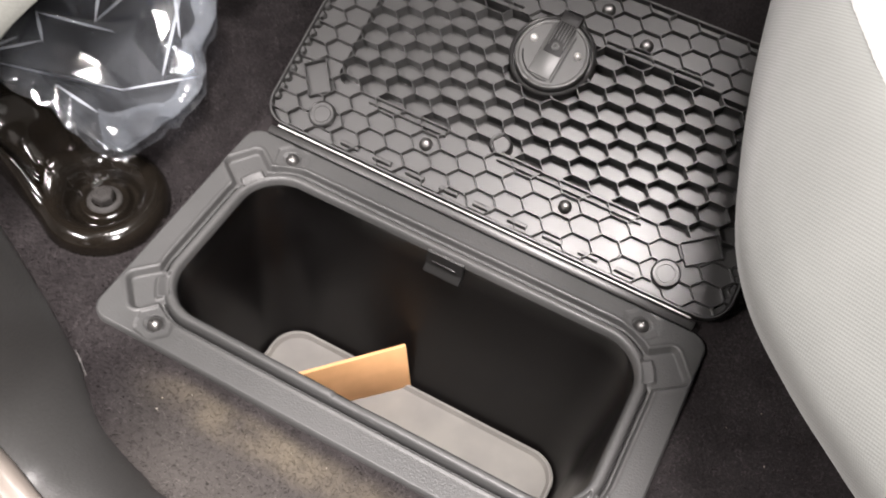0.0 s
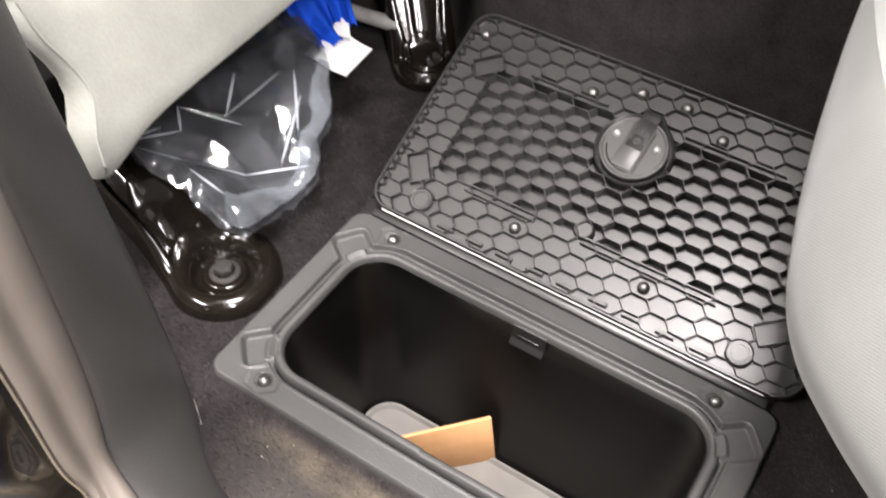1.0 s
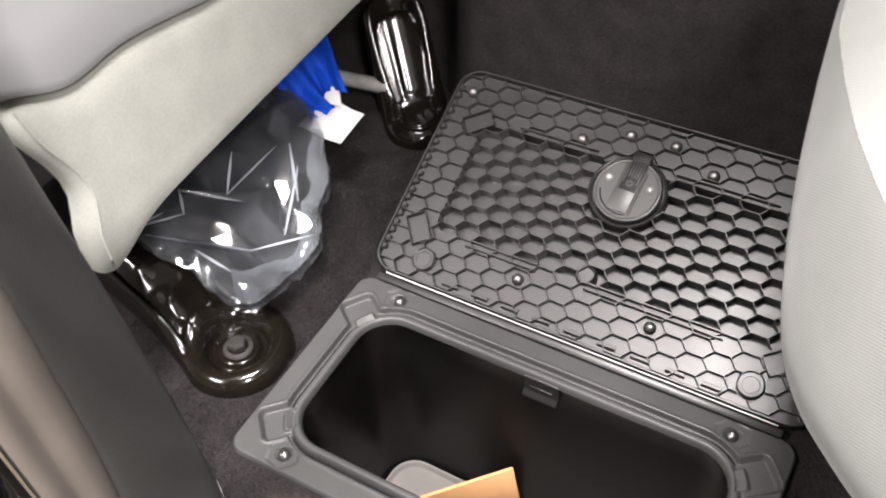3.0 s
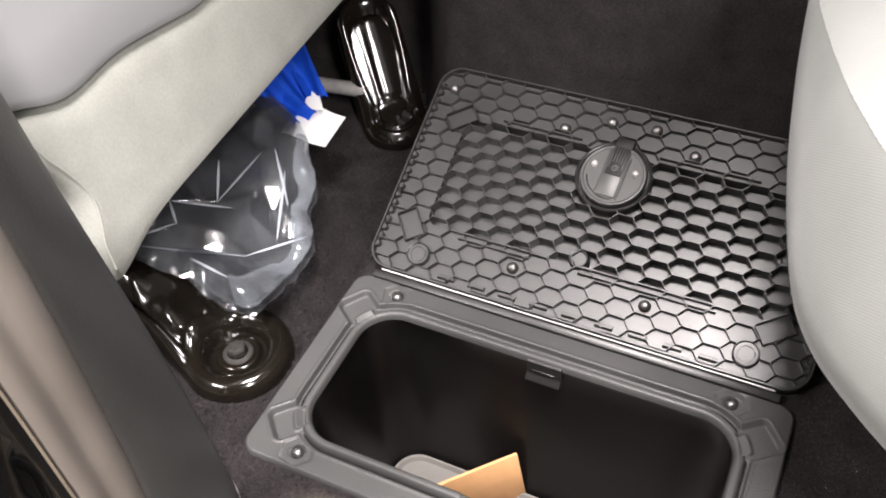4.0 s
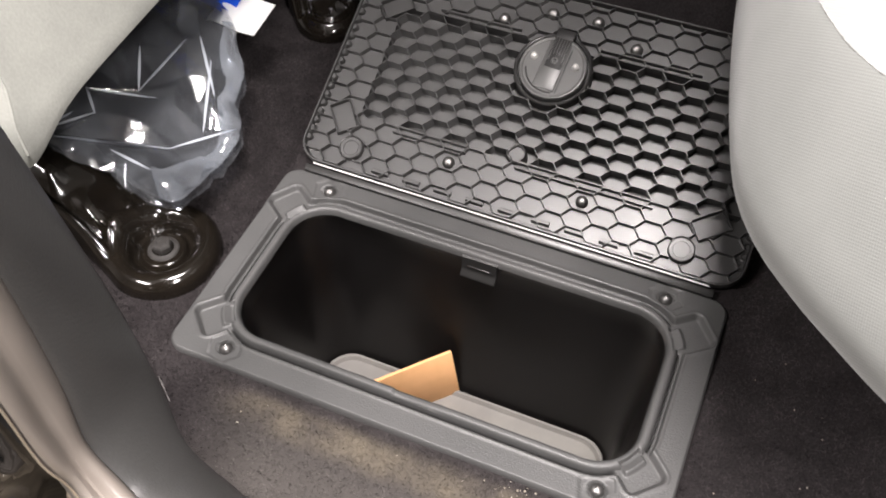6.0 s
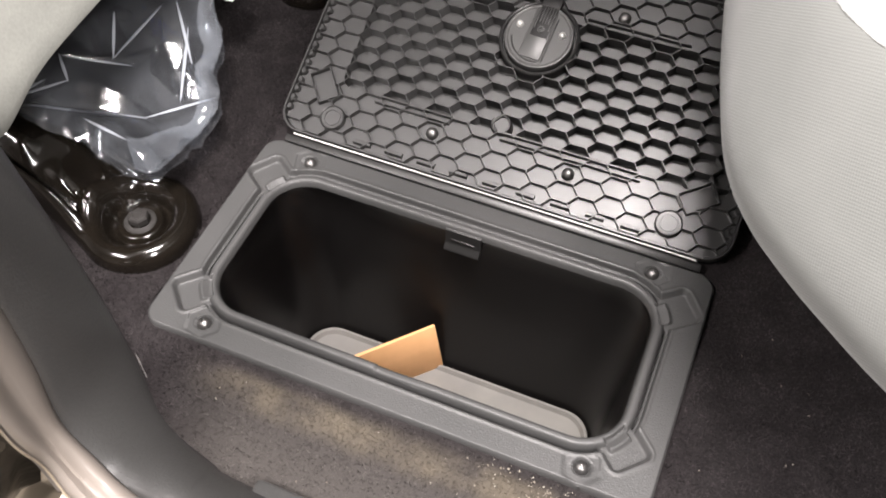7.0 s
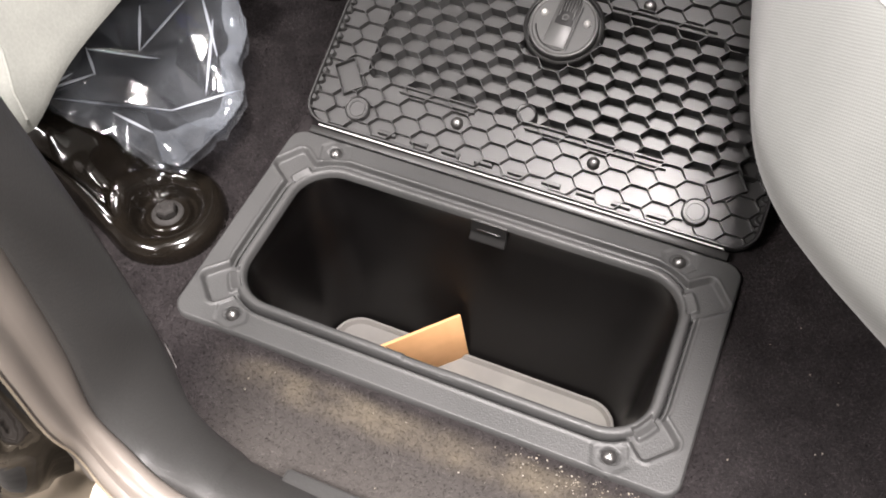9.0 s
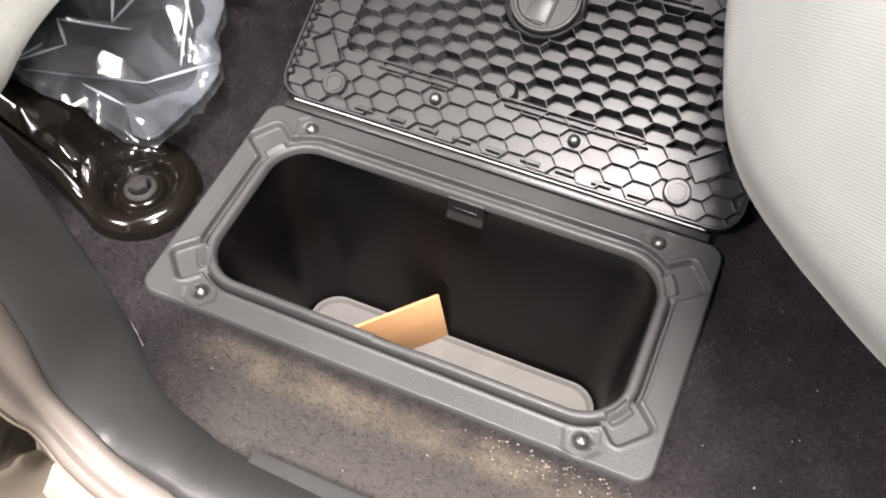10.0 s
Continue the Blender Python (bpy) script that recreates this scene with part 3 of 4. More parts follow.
    for a, b in RINGS:
        bm = bmesh.new()
        turned(bm, [(0.0112, SHALLOW), (0.0110, 0.0), (0.0105, 0.0004), (0.0098, 0.0), (0.0097, -0.0010), (0.0076, -0.0010), (0.0074, -0.0002), (0.0066, -0.0002), (0.0064, -0.0009), (0, -0.0009)], 36)
        ob = part("rubber_bumper", bm, LID_PLASTIC, lid)
        ob.matrix_local = pose(a, b, 0)
    bm = bmesh.new()
    turned(bm, [(0.0095, SUNK), (0.0090, -0.002), (0.0082, -0.0008), (0.0072, -0.0012), (0.0070, -0.004), (0, -0.004)], 28)
    ob = part("moulding_boss", bm, LID_PLASTIC, lid)
    ob.matrix_local = pose(0.1930, 0.0665, 0)
    for a, b in LID_SCREWS:
        bm = bmesh.new()
        turned(bm, [(0.0054, SHALLOW), (0.0054, -0.0040), (0.0050, -0.0022), (0.0044, -0.0008), (0.0034, 0.0002), (0.0018, 0.0009), (0, 0.0011)], 24)
        ob = part("screw_head", bm, SCREW_STEEL, lid, "domed grey screw head")
        ob.matrix_local = pose(a, b, 0)

    # turning knob: moulded well, disc, grip bar and sprung black latch
    bm = bmesh.new()
    turned(bm, [(0.0372, SUNK), (0.0368, -0.0030), (0.0360, -0.0016), (0.0346, -0.0010), (0.0336, -0.0016), (0.0332, -0.0060), (0.0325, -0.0060)], 72)
    well = part("knob_well", bm, LID_PLASTIC, lid)
    well.matrix_local = pose(*KNOB, 0) @ Matrix.Scale(0.95, 4)
    bm = bmesh.new()
    turned(bm, [(0.0318, -0.0070), (0.0318, 0.0008), (0.0312, 0.0018), (0.0300, 0.0022), (0.0288, 0.0018), (0.0282, 0.0010), (0, 0.0010)], 72)
    box(bm, (-0.0118, -0.0230, 0.0), (0.0092, 0.0262, 0.0023), 0.0011)
    knob = part("knob", bm, KNOB_PLASTIC, lid, "round grey turning knob with a raised grip bar")
    knob.matrix_local = pose(*KNOB, 0, 0, 0, -3) @ Matrix.Scale(0.94, 4)
    bm = bmesh.new()
    box(bm, (0.0104, -0.0240, 0.0002), (0.0117, 0.0215, 0.0013), 0.0002)
    tube(bm, [(0.0252 * math.cos(radians(a)), 0.0252 * math.sin(radians(a)), 0.0010) for a in range(196, 292, 6)], 0.0007, 8)
    part("grip_slot", bm, BLACK_PLASTIC, knob, "dark slot beside the grip bar")
    bm = bmesh.new()
    box(bm, (-0.0085, -0.0010, 0.0010), (0.0078, 0.0330, 0.0027), 0.0004)
    box(bm, (-0.0095, 0.0290, -0.0040), (0.0090, 0.0400, 0.0034), 0.0016)
    latch = part("latch", bm, BLACK_PLASTIC, lid, "black ribbed sprung latch tongue")
    latch.matrix_local = pose(*KNOB, 0, 0, 0, -3) @ Matrix.Scale(0.94, 4)
    for k in range(6):
        bm = bmesh.new()
        box(bm, (-0.0004, -0.0085 if k in (0, 5) else -0.0020, 0.0), (0.0004, 0.0150, 0.0012), 0.0002)
        rib = part("latch_rib", bm, KNOB_PLASTIC, latch)
        rib.matrix_local = pose(-0.0070 + 0.0027 * k, 0.0145, 0.0025)
    bm = bmesh.new()
    turned(bm, [(0.0034, 0.0), (0.0033, 0.0014), (0.0019, 0.0014), (0.0018, 0.0002), (0, 0.0002)], 18)
    eye = part("latch_eyelet", bm, KNOB_PLASTIC, latch)
    eye.matrix_local = pose(-0.0004, 0.0062, 0.0025)
    for dx, dv in ((-0.0205, 0.0070), (0.0205, 0.0060)):
        screw("screw", pose(KNOB[0] + dx * 0.94, KNOB[1] + dv * 0.94, 0.0012), 0.0028, lid, PIN_STEEL)
    # hinge pin with its sleeve
    bm = bmesh.new()
    tube(bm, [(0.0225, 0.0042, 0.0012), (0.10, 0.0042, 0.0012), (0.20, 0.0042, 0.0012), (0.380, 0.0042, 0.0012)], 0.0007, 10)
    part("hinge_pin", bm, PIN_STEEL, lid, "bright steel hinge pin")
    bm = bmesh.new()
    box(bm, (0.0150, -0.0035, -0.0060), (0.385, 0.0030, -0.0008), 0.0010)
    part("hinge_sleeve", bm, LID_PLASTIC, lid)
    return lid


build_lid(BIN)


# ---------------------------------------------------------------- in the bin
def build_mat():
    loops = []
    for grow, z in ((-0.0225, -0.2004), (-0.0220, -0.1910), (-0.0228, -0.1898), (-0.0250, -0.1897), (-0.0275, -0.1935), (-0.05, -0.1942)):
        p = round_rect(OPEN[0] - grow, OPEN[1] - grow, OPEN[2] + grow, OPEN[3] + grow, max(0.040 + grow * 0.6, 0.010), 20, 12)
        loops.append(np.column_stack([p, np.full(len(p), z)]))
    ob = loft_obj("bin_mat", loops, MAT, close_last=True)
    tagged(ob, "grey rubber mat lying on the floor of the bin", "mat")


def build_card():
    card = empty("orange_card", "folded orange card standing on edge in the bin", "card", m=pose(0.1880, 0.1515, -0.1925, 0, 0, 225) @ pose(0, 0, 0, 5, 5, 0))
    bm = bmesh.new()
    box(bm, (0.0, -0.0009, 0.0), (0.105, 0.0009, 0.0680), 0.0003)
    part("front_leaf", bm, CARD, card)
    bm = bmesh.new()
    box(bm, (0.0, -0.0009, 0.0), (0.103, 0.0009, 0.0665), 0.0003, pose(0.0005, -0.0019, 0, 0, 0, -0.4))
    part("back_leaf", bm, CARD, card)
    return card


build_mat()
build_card()


# ---------------------------------------------------------------- front seat and its mounts
def seat_bracket(name, bolt, arm, r0, r1, rise, base_z, label, pin=(0.0, 0.0), waist=0.0, crown=0.0):
    """Pressed-steel foot: a dished pad round the bolt that runs out into a rising arm."""
    bx, by = bolt
    way = Vector((arm[0] - bx, arm[1] - by))
    length = way.length
    way.normalize()
    side = Vector((-way.y, way.x))
    rings, around = 46, 120
    thing = empty(name, label, "seat bracket", group="front seat brackets", m=pose(bx, by, base_z))

    def edge(theta):
        d = Vector((math.cos(theta), math.sin(theta)))
        reach = 0.0
        for k in range(25):
            s = k / 24
            c, r = way * (length * s), r0 + (r1 - r0) * s - waist * math.sin(math.pi * s)
            b = d.dot(c)
            disc = b * b - c.length_squared + r * r
            if disc >= 0:
                reach = max(reach, b + math.sqrt(disc))
        return d, reach

    outline = [edge(2 * math.pi * k / around) for k in range(around)]

    def reach_at(p):
        at = (math.atan2(p.y, p.x) / (2 * math.pi) * around) % around
        k = int(at)
        return outline[k % around][1] * (1 - at + k) + outline[(k + 1) % around][1] * (at - k)

    def height(p, k):
        along = p.dot(way)
        s = min(max(along / length, 0), 1)
        r = p.length
        z = rise * s if crown else rise * max(0.0, (along - 0.026) / (length - 0.026)) ** 1.15
        d = reach_at(p) * (1 - k)
        rim = 0.002 + 0.017 * math.sqrt(max(0.0, 1 - ((min(d, 0.024) - 0.0115) / 0.0128) ** 2)) if d < 0.0245 else 0.002
        if not crown:
            rim = max(rim, 0.0012 + 0.0175 * math.sqrt(max(0.0, 1 - ((r - 0.0405) / 0.0118) ** 2)))
        dish = 0.0060 * float(smooth(0.0232, 0.0190, r)) + 0.0012 * math.exp(-((r - 0.0285) / 0.0025) ** 2)
        rim += (0.0 if crown else 0.006) * float(smooth(0.25, 0.6, s)) * float(smooth(0.012, 0.03, d))
        rib = 0.012 * math.exp(-(p.dot(side) / (0.75 * r1)) ** 2) * float(smooth(0.20, 0.45, s))
        if crown:
            lane = p.dot(side) / r1
            z += 0.0011 * (math.exp(-((lane - 0.30) / 0.07) ** 2) - 1.3 * math.exp(-((lane - 0.12) / 0.09) ** 2)) * float(smooth(0.15, 0.4, s))
            z += 0.0016 * math.sin(75 * along + 1.0) * (1 - lane * lane)
            return z + rim + dish * (1 - float(smooth(0.1, 0.3, s))) + crown * max(0.0, 1 - (p.dot(side) / r1) ** 2) * float(smooth(0.0, 0.2, s))
        knuckle = (p - way * (length * 0.80) - side * (r1 * 0.35)).length
        rib += 0.010 * math.exp(-(knuckle / 0.012) ** 2)
        dent = (p - way * (length * 0.40) + side * (r1 * 0.25)).length
        rib -= 0.006 * math.exp(-(dent / 0.013) ** 2)
        bead = (p - way * (length * 0.62) + side * (r1 * 0.45)).length
        rib += 0.006 * math.exp(-(bead / 0.009) ** 2)
        for at, off, tall, wide in ((0.52, 0.35, 0.005, 0.011), (0.74, -0.30, 0.008, 0.012), (0.95, 0.30, 0.007, 0.010), (1.02, -0.50, 0.007, 0.010)):
            rib += tall * math.exp(-((p - way * (length * at) - side * (r1 * off)).length / wide) ** 2)
        wobble = 0.0012 * math.sin(60 * along + 2) * float(smooth(0.1, 0.5, s))
        return z + rim + dish * (1 - float(smooth(0.1, 0.3, s))) + rib + wobble

    verts = []
    for i in range(rings):
        k = (i + 0.4) / (rings - 0.6)
        for d, reach in outline:
            p = d * reach * k
            verts.append((p.x, p.y, height(p, k)))
    foot = [(d.x * reach * 1.02, d.y * reach * 1.02, -0.004 + max(rise * min(max((d * reach).dot(way) / length, 0), 1) ** 1.25 - 0.012, 0)) for d, reach in outline]
    verts += foot
    faces = grid_faces(rings + 1, around, True) + [tuple(range(around))]
    body = link_mesh("pressed_foot", verts, faces, GLOSS_BLACK)
    under(body, thing, "gloss black pressed steel")
    bm = bmesh.new()
    turned(bm, [(0.0145, -0.0010), (0.0145, 0.0018), (0.0135, 0.0030), (0.0100, 0.0038), (0.0098, 0.0034)], 32)
    turned(bm, [(0.0092, 0.0030), (0.0092, 0.0092), (0.0080, 0.0108), (0.0050, 0.0112), (0.0045, 0.0106), (0, 0.0106)], 6)
    bmesh.ops.translate(bm, vec=(pin[0], pin[1], 0.0062 if not crown else 0.002 + 0.9 * crown), verts=bm.verts)
    under(part("hex_bolt", bm, DARK_STEEL, None, smooth=False), thing, "dull steel flanged hex bolt")
    return thing


seat_bracket("seat_bracket", (-0.0835, 0.1055), (-0.213, 0.126), 0.052, 0.040, 0.055, -0.0535, "gloss black front seat mounting foot beside the bin", waist=0.008)
seat_bracket("seat_bracket", (-0.0985, 0.4620), (-0.151, 0.512), 0.038, 0.036, 0.0985, -0.0535, "gloss black front seat mounting foot beside the tunnel", (0.011, 0.012), crown=0.008)


def seat_tuck(z):
    """How far the skirt's edge is drawn in above its flared bottom corner."""
    return float(np.interp(z, (0.135, 0.150, 0.165, 0.178, 0.194, 0.212, 0.232, 0.262), (0.003, 0.008, 0.017, 0.024, 0.026, 0.020, 0.012, 0.008)))


def build_front_seat():
    seat = empty("front_seat", "pale grey cloth front seat seen from behind, low over the floor", "car seat")

    def ring(inset, z, dip=0.0, follow=0.0):
        p = round_rect(-0.62 + inset, 0.0215 + inset, -0.100 - inset, 0.62 - inset, max(0.015 - inset * 0.2, 0.008), 60, 12)
        lower = -dip * np.exp(-(((p[:, 0] + 0.10) / 0.05) ** 2 + ((p[:, 1] - 0.03) / 0.045) ** 2))
        lower = lower - follow * (np.clip(p[:, 1] - 0.04, 0, 0.20) + 0.065 * np.exp(-((p[:, 1] - 0.085) / 0.045) ** 2))
        lean = -0.34 * np.clip(z + lower - 0.14, 0, 0.20)
        near = np.exp(-((p[:, 1] - 0.0215 - inset) / 0.045) ** 2)
        p[:, 1] += 0.20 * near * (1 - smooth(-0.19, -0.122 - inset, p[:, 0])) * float(smooth(0.10, 0.13, z)) * (1 - float(smooth(0.26, 0.30, z)))
        p[:, 0] -= 0.045 * (p[:, 1] - 0.03) * (p[:, 0] > -0.2)
        tuck = seat_tuck(z) * near
        return np.column_stack([p[:, 0] + lean, p[:, 1] + tuck, z + lower])

    loops = [ring(0.055, 0.150), ring(0.020, 0.140, 0.008), ring(0.008, 0.137, 0.016), ring(0.002, 0.139, 0.018), ring(0.0, 0.146, 0.012),
             ring(0.0003, 0.155), ring(0.0005, 0.165), ring(0.0007, 0.178), ring(0.001, 0.19), ring(0.0015, 0.203, 0, 0.03), ring(0.002, 0.215, 0, 0.06), ring(0.0025, 0.228, 0, 0.095), ring(0.003, 0.24, 0, 0.13), ring(0.005, 0.260, 0, 0.19), ring(0.012, 0.268, 0, 0.19)]
    loft_obj("skirt", loops, SEAT_FELT, seat, "warm grey felt lower back panel")
    bm = bmesh.new()
    tube(bm, [tuple(row[9] + np.array((0.0004, -0.0003, 0))) for row in loops[4:14]], 0.0011, 8)
    part("welt", bm, SEAT_FELT, seat, "thin sewn welt down the panel's edge")
    loops = [ring(0.012, 0.268, 0, 0.19), ring(0.002, 0.271, 0, 0.19), ring(-0.003, 0.280, 0, 0.19), ring(-0.005, 0.31, 0, 0.12), ring(-0.005, 0.42), ring(0.0, 0.60), ring(0.02, 0.86), ring(0.06, 0.92)]
    loft_obj("back_panel", loops, SEAT_PANEL, seat, "smooth pale grey upper back panel", close_last=True)
    bm = bmesh.new()
    box(bm, (-0.60, 0.05, 0.10), (-0.19, 0.58, 0.155), 0.01)
    part("seat_pan", bm, BLACK_PLASTIC, seat, "black underside of the seat")
    return seat


build_front_seat()


def build_rail():
    rail = empty("seat_rail", "dull steel cross bar under the front seat", "seat rail")
    bm = bmesh.new()
    tube(bm, [(-0.40, 0.425, 0.005), (-0.30, 0.435, 0.002), (-0.20, 0.449, -0.002), (-0.135, 0.462, -0.006)], 0.0085, 14)
    part("cross_tube", bm, TUBE_STEEL, rail)
    bm = bmesh.new()
    box(bm, (-0.60, 0.455, 0.090), (-0.19, 0.520, 0.135), 0.006)
    part("side_rail", bm, BLACK_PLASTIC, rail, "black side rail")
    bm = bmesh.new()
    box(bm, (-0.60, 0.110, 0.010), (-0.235, 0.155, 0.055), 0.006)
    part("side_rail", bm, BLACK_PLASTIC, rail, "black side rail")
    return rail


build_rail()


# ---------------------------------------------------------------- plastic bag, strap and tag
BAG_EDGE = [(-0.068, 0.122), (-0.064, 0.152), (-0.069, 0.179), (-0.064, 0.215), (-0.071, 0.238), (-0.087, 0.251), (-0.097, 0.292), (-0.118, 0.311), (-0.126, 0.330), (-0.158, 0.344), (-0.250, 0.345),
            (-0.320, 0.300), (-0.330, 0.200), (-0.270, 0.130), (-0.202, 0.126), (-0.145, 0.131), (-0.100, 0.121)]
BAG_MID = (-0.170, 0.215)
# long stiff folds: two ends in plan and height
BAG_FOLDS = [(-0.199, 0.13, -0.187, 0.156, 0.007), (-0.188, 0.181, -0.169, 0.163, 0.008), (-0.169, 0.163, -0.199, 0.131, 0.007), (-0.188, 0.181, -0.14, 0.211, 0.006),
             (-0.172, 0.243, -0.152, 0.205, 0.009), (-0.152, 0.205, -0.149, 0.28, 0.006), (-0.204, 0.14, -0.2, 0.208, 0.01), (-0.141, 0.292, -0.103, 0.247, 0.006),
             (-0.123, 0.278, -0.095, 0.21, 0.005), (-0.188, 0.128, -0.108, 0.176, 0.005), (-0.108, 0.176, -0.07, 0.227, 0.004), (-0.14, 0.14, -0.101, 0.14, 0.004)]


def build_bag():
    """Two stiff creased sheets of film with a doubled milky hem along the open edge."""
    bag = empty("plastic_bag", "crumpled clear polythene bag lying half under the seat", "plastic bag")
    cx, cy = BAG_MID
    ang = sorted((math.atan2(y - cy, x - cx), math.hypot(x - cx, y - cy)) for x, y in BAG_EDGE)
    aa, rr = np.array([a for a, _ in ang]), np.array([r for _, r in ang])
    aa, rr = np.concatenate([aa - 2 * math.pi, aa, aa + 2 * math.pi]), np.tile(rr, 3)

    def reach(t):
        wide = sum(np.interp(t + o, aa, rr) for o in (-0.03, -0.015, 0.0, 0.015, 0.03)) / 5
        return wide * (1 + 0.007 * np.sin(19 * t + 1) + 0.003 * np.sin(37 * t))

    def rest(x, y):
        """Lowest place of the film over carpet, seat foot and rail."""
        low = carpet_height(x, y) + 0.004
        foot = np.hypot(x + 0.0835, y - 0.1055)
        low = np.maximum(low, -0.0535 + 0.026 * (1 - smooth(0.050, 0.075, foot)))
        arm = -0.0535 + 0.055 * (1 - smooth(0.035, 0.07, np.abs(y - 0.12))) * smooth(-0.09, -0.2, x) + 0.02 * (np.abs(y - 0.12) < 0.05)
        return np.where(x < -0.10, np.maximum(low, arm), low)

    def drape(x, y):
        away = -(x + 0.070) * 0.72 + (y - 0.125) * 0.70
        z = 0.004 + 0.30 * np.clip(away, 0, 0.12) + 0.12 * np.clip(away - 0.12, 0, 1)
        return z - 0.030 * smooth(0.13, 0.20, y) * (1 - smooth(0.03, 0.11, -(x + 0.07)))

    def sheet(name, seed, lift, folds, spread, gap, bevel):
        """Film broken into flat facets whose edges are rounded creases; the long folds are edges of their own."""
        rng = np.random.default_rng(seed)
        points, tall, lines = [], [], []
        rim = [2 * math.pi * k / 70 - math.pi for k in range(70)]
        for t in rim:
            r = float(reach(t))
            points.append((cx + r * math.cos(t), cy + r * math.sin(t)))
            tall.append(rng.normal(0, 0.0012))
        for x0, y0, x1, y1, high in folds:
            for n in range(2):
                points.append(((x0, y0), (x1, y1))[n])
                tall.append(high * (1.0, 0.7)[n])
            lines.append((len(points) - 2, len(points) - 1))
        for _ in range(3000):
            a, k = rng.uniform(-math.pi, math.pi), math.sqrt(rng.uniform(0, 0.90))
            p = (cx + float(reach(a)) * k * math.cos(a), cy + float(reach(a)) * k * math.sin(a))
            if min(math.hypot((p[0] - q[0]) * 0.8 + (p[1] - q[1]) * 0.3, (p[1] - q[1]) * 0.75) for q in points) > gap * rng.uniform(0.7, 1.4):
                points.append(p)
                tall.append(rng.normal(0, spread))
        made = geometry.delaunay_2d_cdt([Vector(p) for p in points], lines, [], 0, 1e-6)
        bm = bmesh.new()
        verts = []
        for p, source in zip(made[0], made[3]):
            h = lift + (tall[source[0]] if source else 0.002)
            verts.append(bm.verts.new((p.x, p.y, max(float(drape(p.x, p.y)) + h, float(rest(p.x, p.y)) + 0.003))))
        for f in made[2]:
            mx, my = sum(made[0][i].x for i in f) / len(f), sum(made[0][i].y for i in f) / len(f)
            if math.hypot(mx - cx, my - cy) < float(reach(math.atan2(my - cy, mx - cx))):
                bm.faces.new([verts[i] for i in f])
        bmesh.ops.delete(bm, geom=[v for v in bm.verts if not v.link_faces], context="VERTS")
        inner = [e for e in bm.edges if len(e.link_faces) == 2]
        bmesh.ops.bevel(bm, geom=inner, offset=bevel, segments=2, profile=0.5, affect="EDGES", clamp_overlap=True)
        return part(name, bm, FILM, bag, "clear crinkled film")

    upper = sheet("upper_film", 33, 0.002, BAG_FOLDS, 0.0058, 0.0150, 0.0010)
    sheet("lower_film", 4, -0.010, [], 0.0062, 0.0180, 0.0010)
    # the sharp crests of the long folds, where the film lies double
    for x0, y0, x1, y1, high in BAG_FOLDS:
        bm = bmesh.new()
        line = []
        for n in range(9):
            k = n / 8
            x, y = x0 + (x1 - x0) * k, y0 + (y1 - y0) * k
            line.append((x, y, (1 - k) * (float(drape(x0, y0)) + high) + k * (float(drape(x1, y1)) + high * 0.7) + 0.0022))
        tube(bm, line, [0.0004 + 0.0011 * math.sin(math.pi * n / 8) for n in range(9)], 8, 0.6)
        part("fold", bm, FILM_CREASE, upper)
    # the doubled, milky hem along the open edge
    n, bands = 320, 16
    t = np.linspace(-0.82, 1.25, n)
    rows = []
    for b in range(bands):
        s = b / (bands - 1)
        wide = 0.017 + 0.016 * np.exp(-((t + 0.80) / 0.25) ** 2) + 0.004 * np.sin(9 * t)
        r = reach(t) * 1.004 - wide * (1 - s)
        x, y = cx + r * np.cos(t), cy + r * np.sin(t)
        z = np.maximum(drape(x, y) + 0.0024 * np.sin(7 * t + 2 * s) + 0.0003 * np.sin(53 * t + 3 * np.sin(7 * t) - 6 * s) * s, rest(x, y)) + 0.0070 - 0.005 * s + 0.002 * np.sin(math.pi * s)
        rows.append(np.column_stack([x, y, z]))
    loft_obj("hem_film", rows, FILM_EDGE, bag, "milky doubled edge of the film", wrap=False)
    return bag


build_bag()


def ribbon(name, spine, width_way, width, thick, mat, parent, label=""):
    """A strip of cloth or card of real thickness along a spine."""
    verts = []
    for i, p in enumerate(spine):
        p = Vector(p)
        w = Vector(width_way[i] if isinstance(width_way, list) else width_way).normalized()
        wd = width[i] if isinstance(width, list) else width
        way = (Vector(spine[min(i + 1, len(spine) - 1)]) - Vector(spine[max(i - 1, 0)])).normalized()
        n = way.cross(w).normalized() * thick / 2
        verts += [p - w * wd / 2 + n, p + w * wd / 2 + n, p + w * wd / 2 - n, p - w * wd / 2 - n]
    faces = []
    for i in range(len(spine) - 1):
        for k in range(4):
            m = (k + 1) % 4
            faces.append((4 * i + k, 4 * i + m, 4 * i + 4 + m, 4 * i + 4 + k))
    faces += [(0, 1, 2, 3), tuple(4 * (len(spine) - 1) + k for k in (3, 2, 1, 0))]
    return under(link_mesh(name, verts, faces, mat), parent, label)


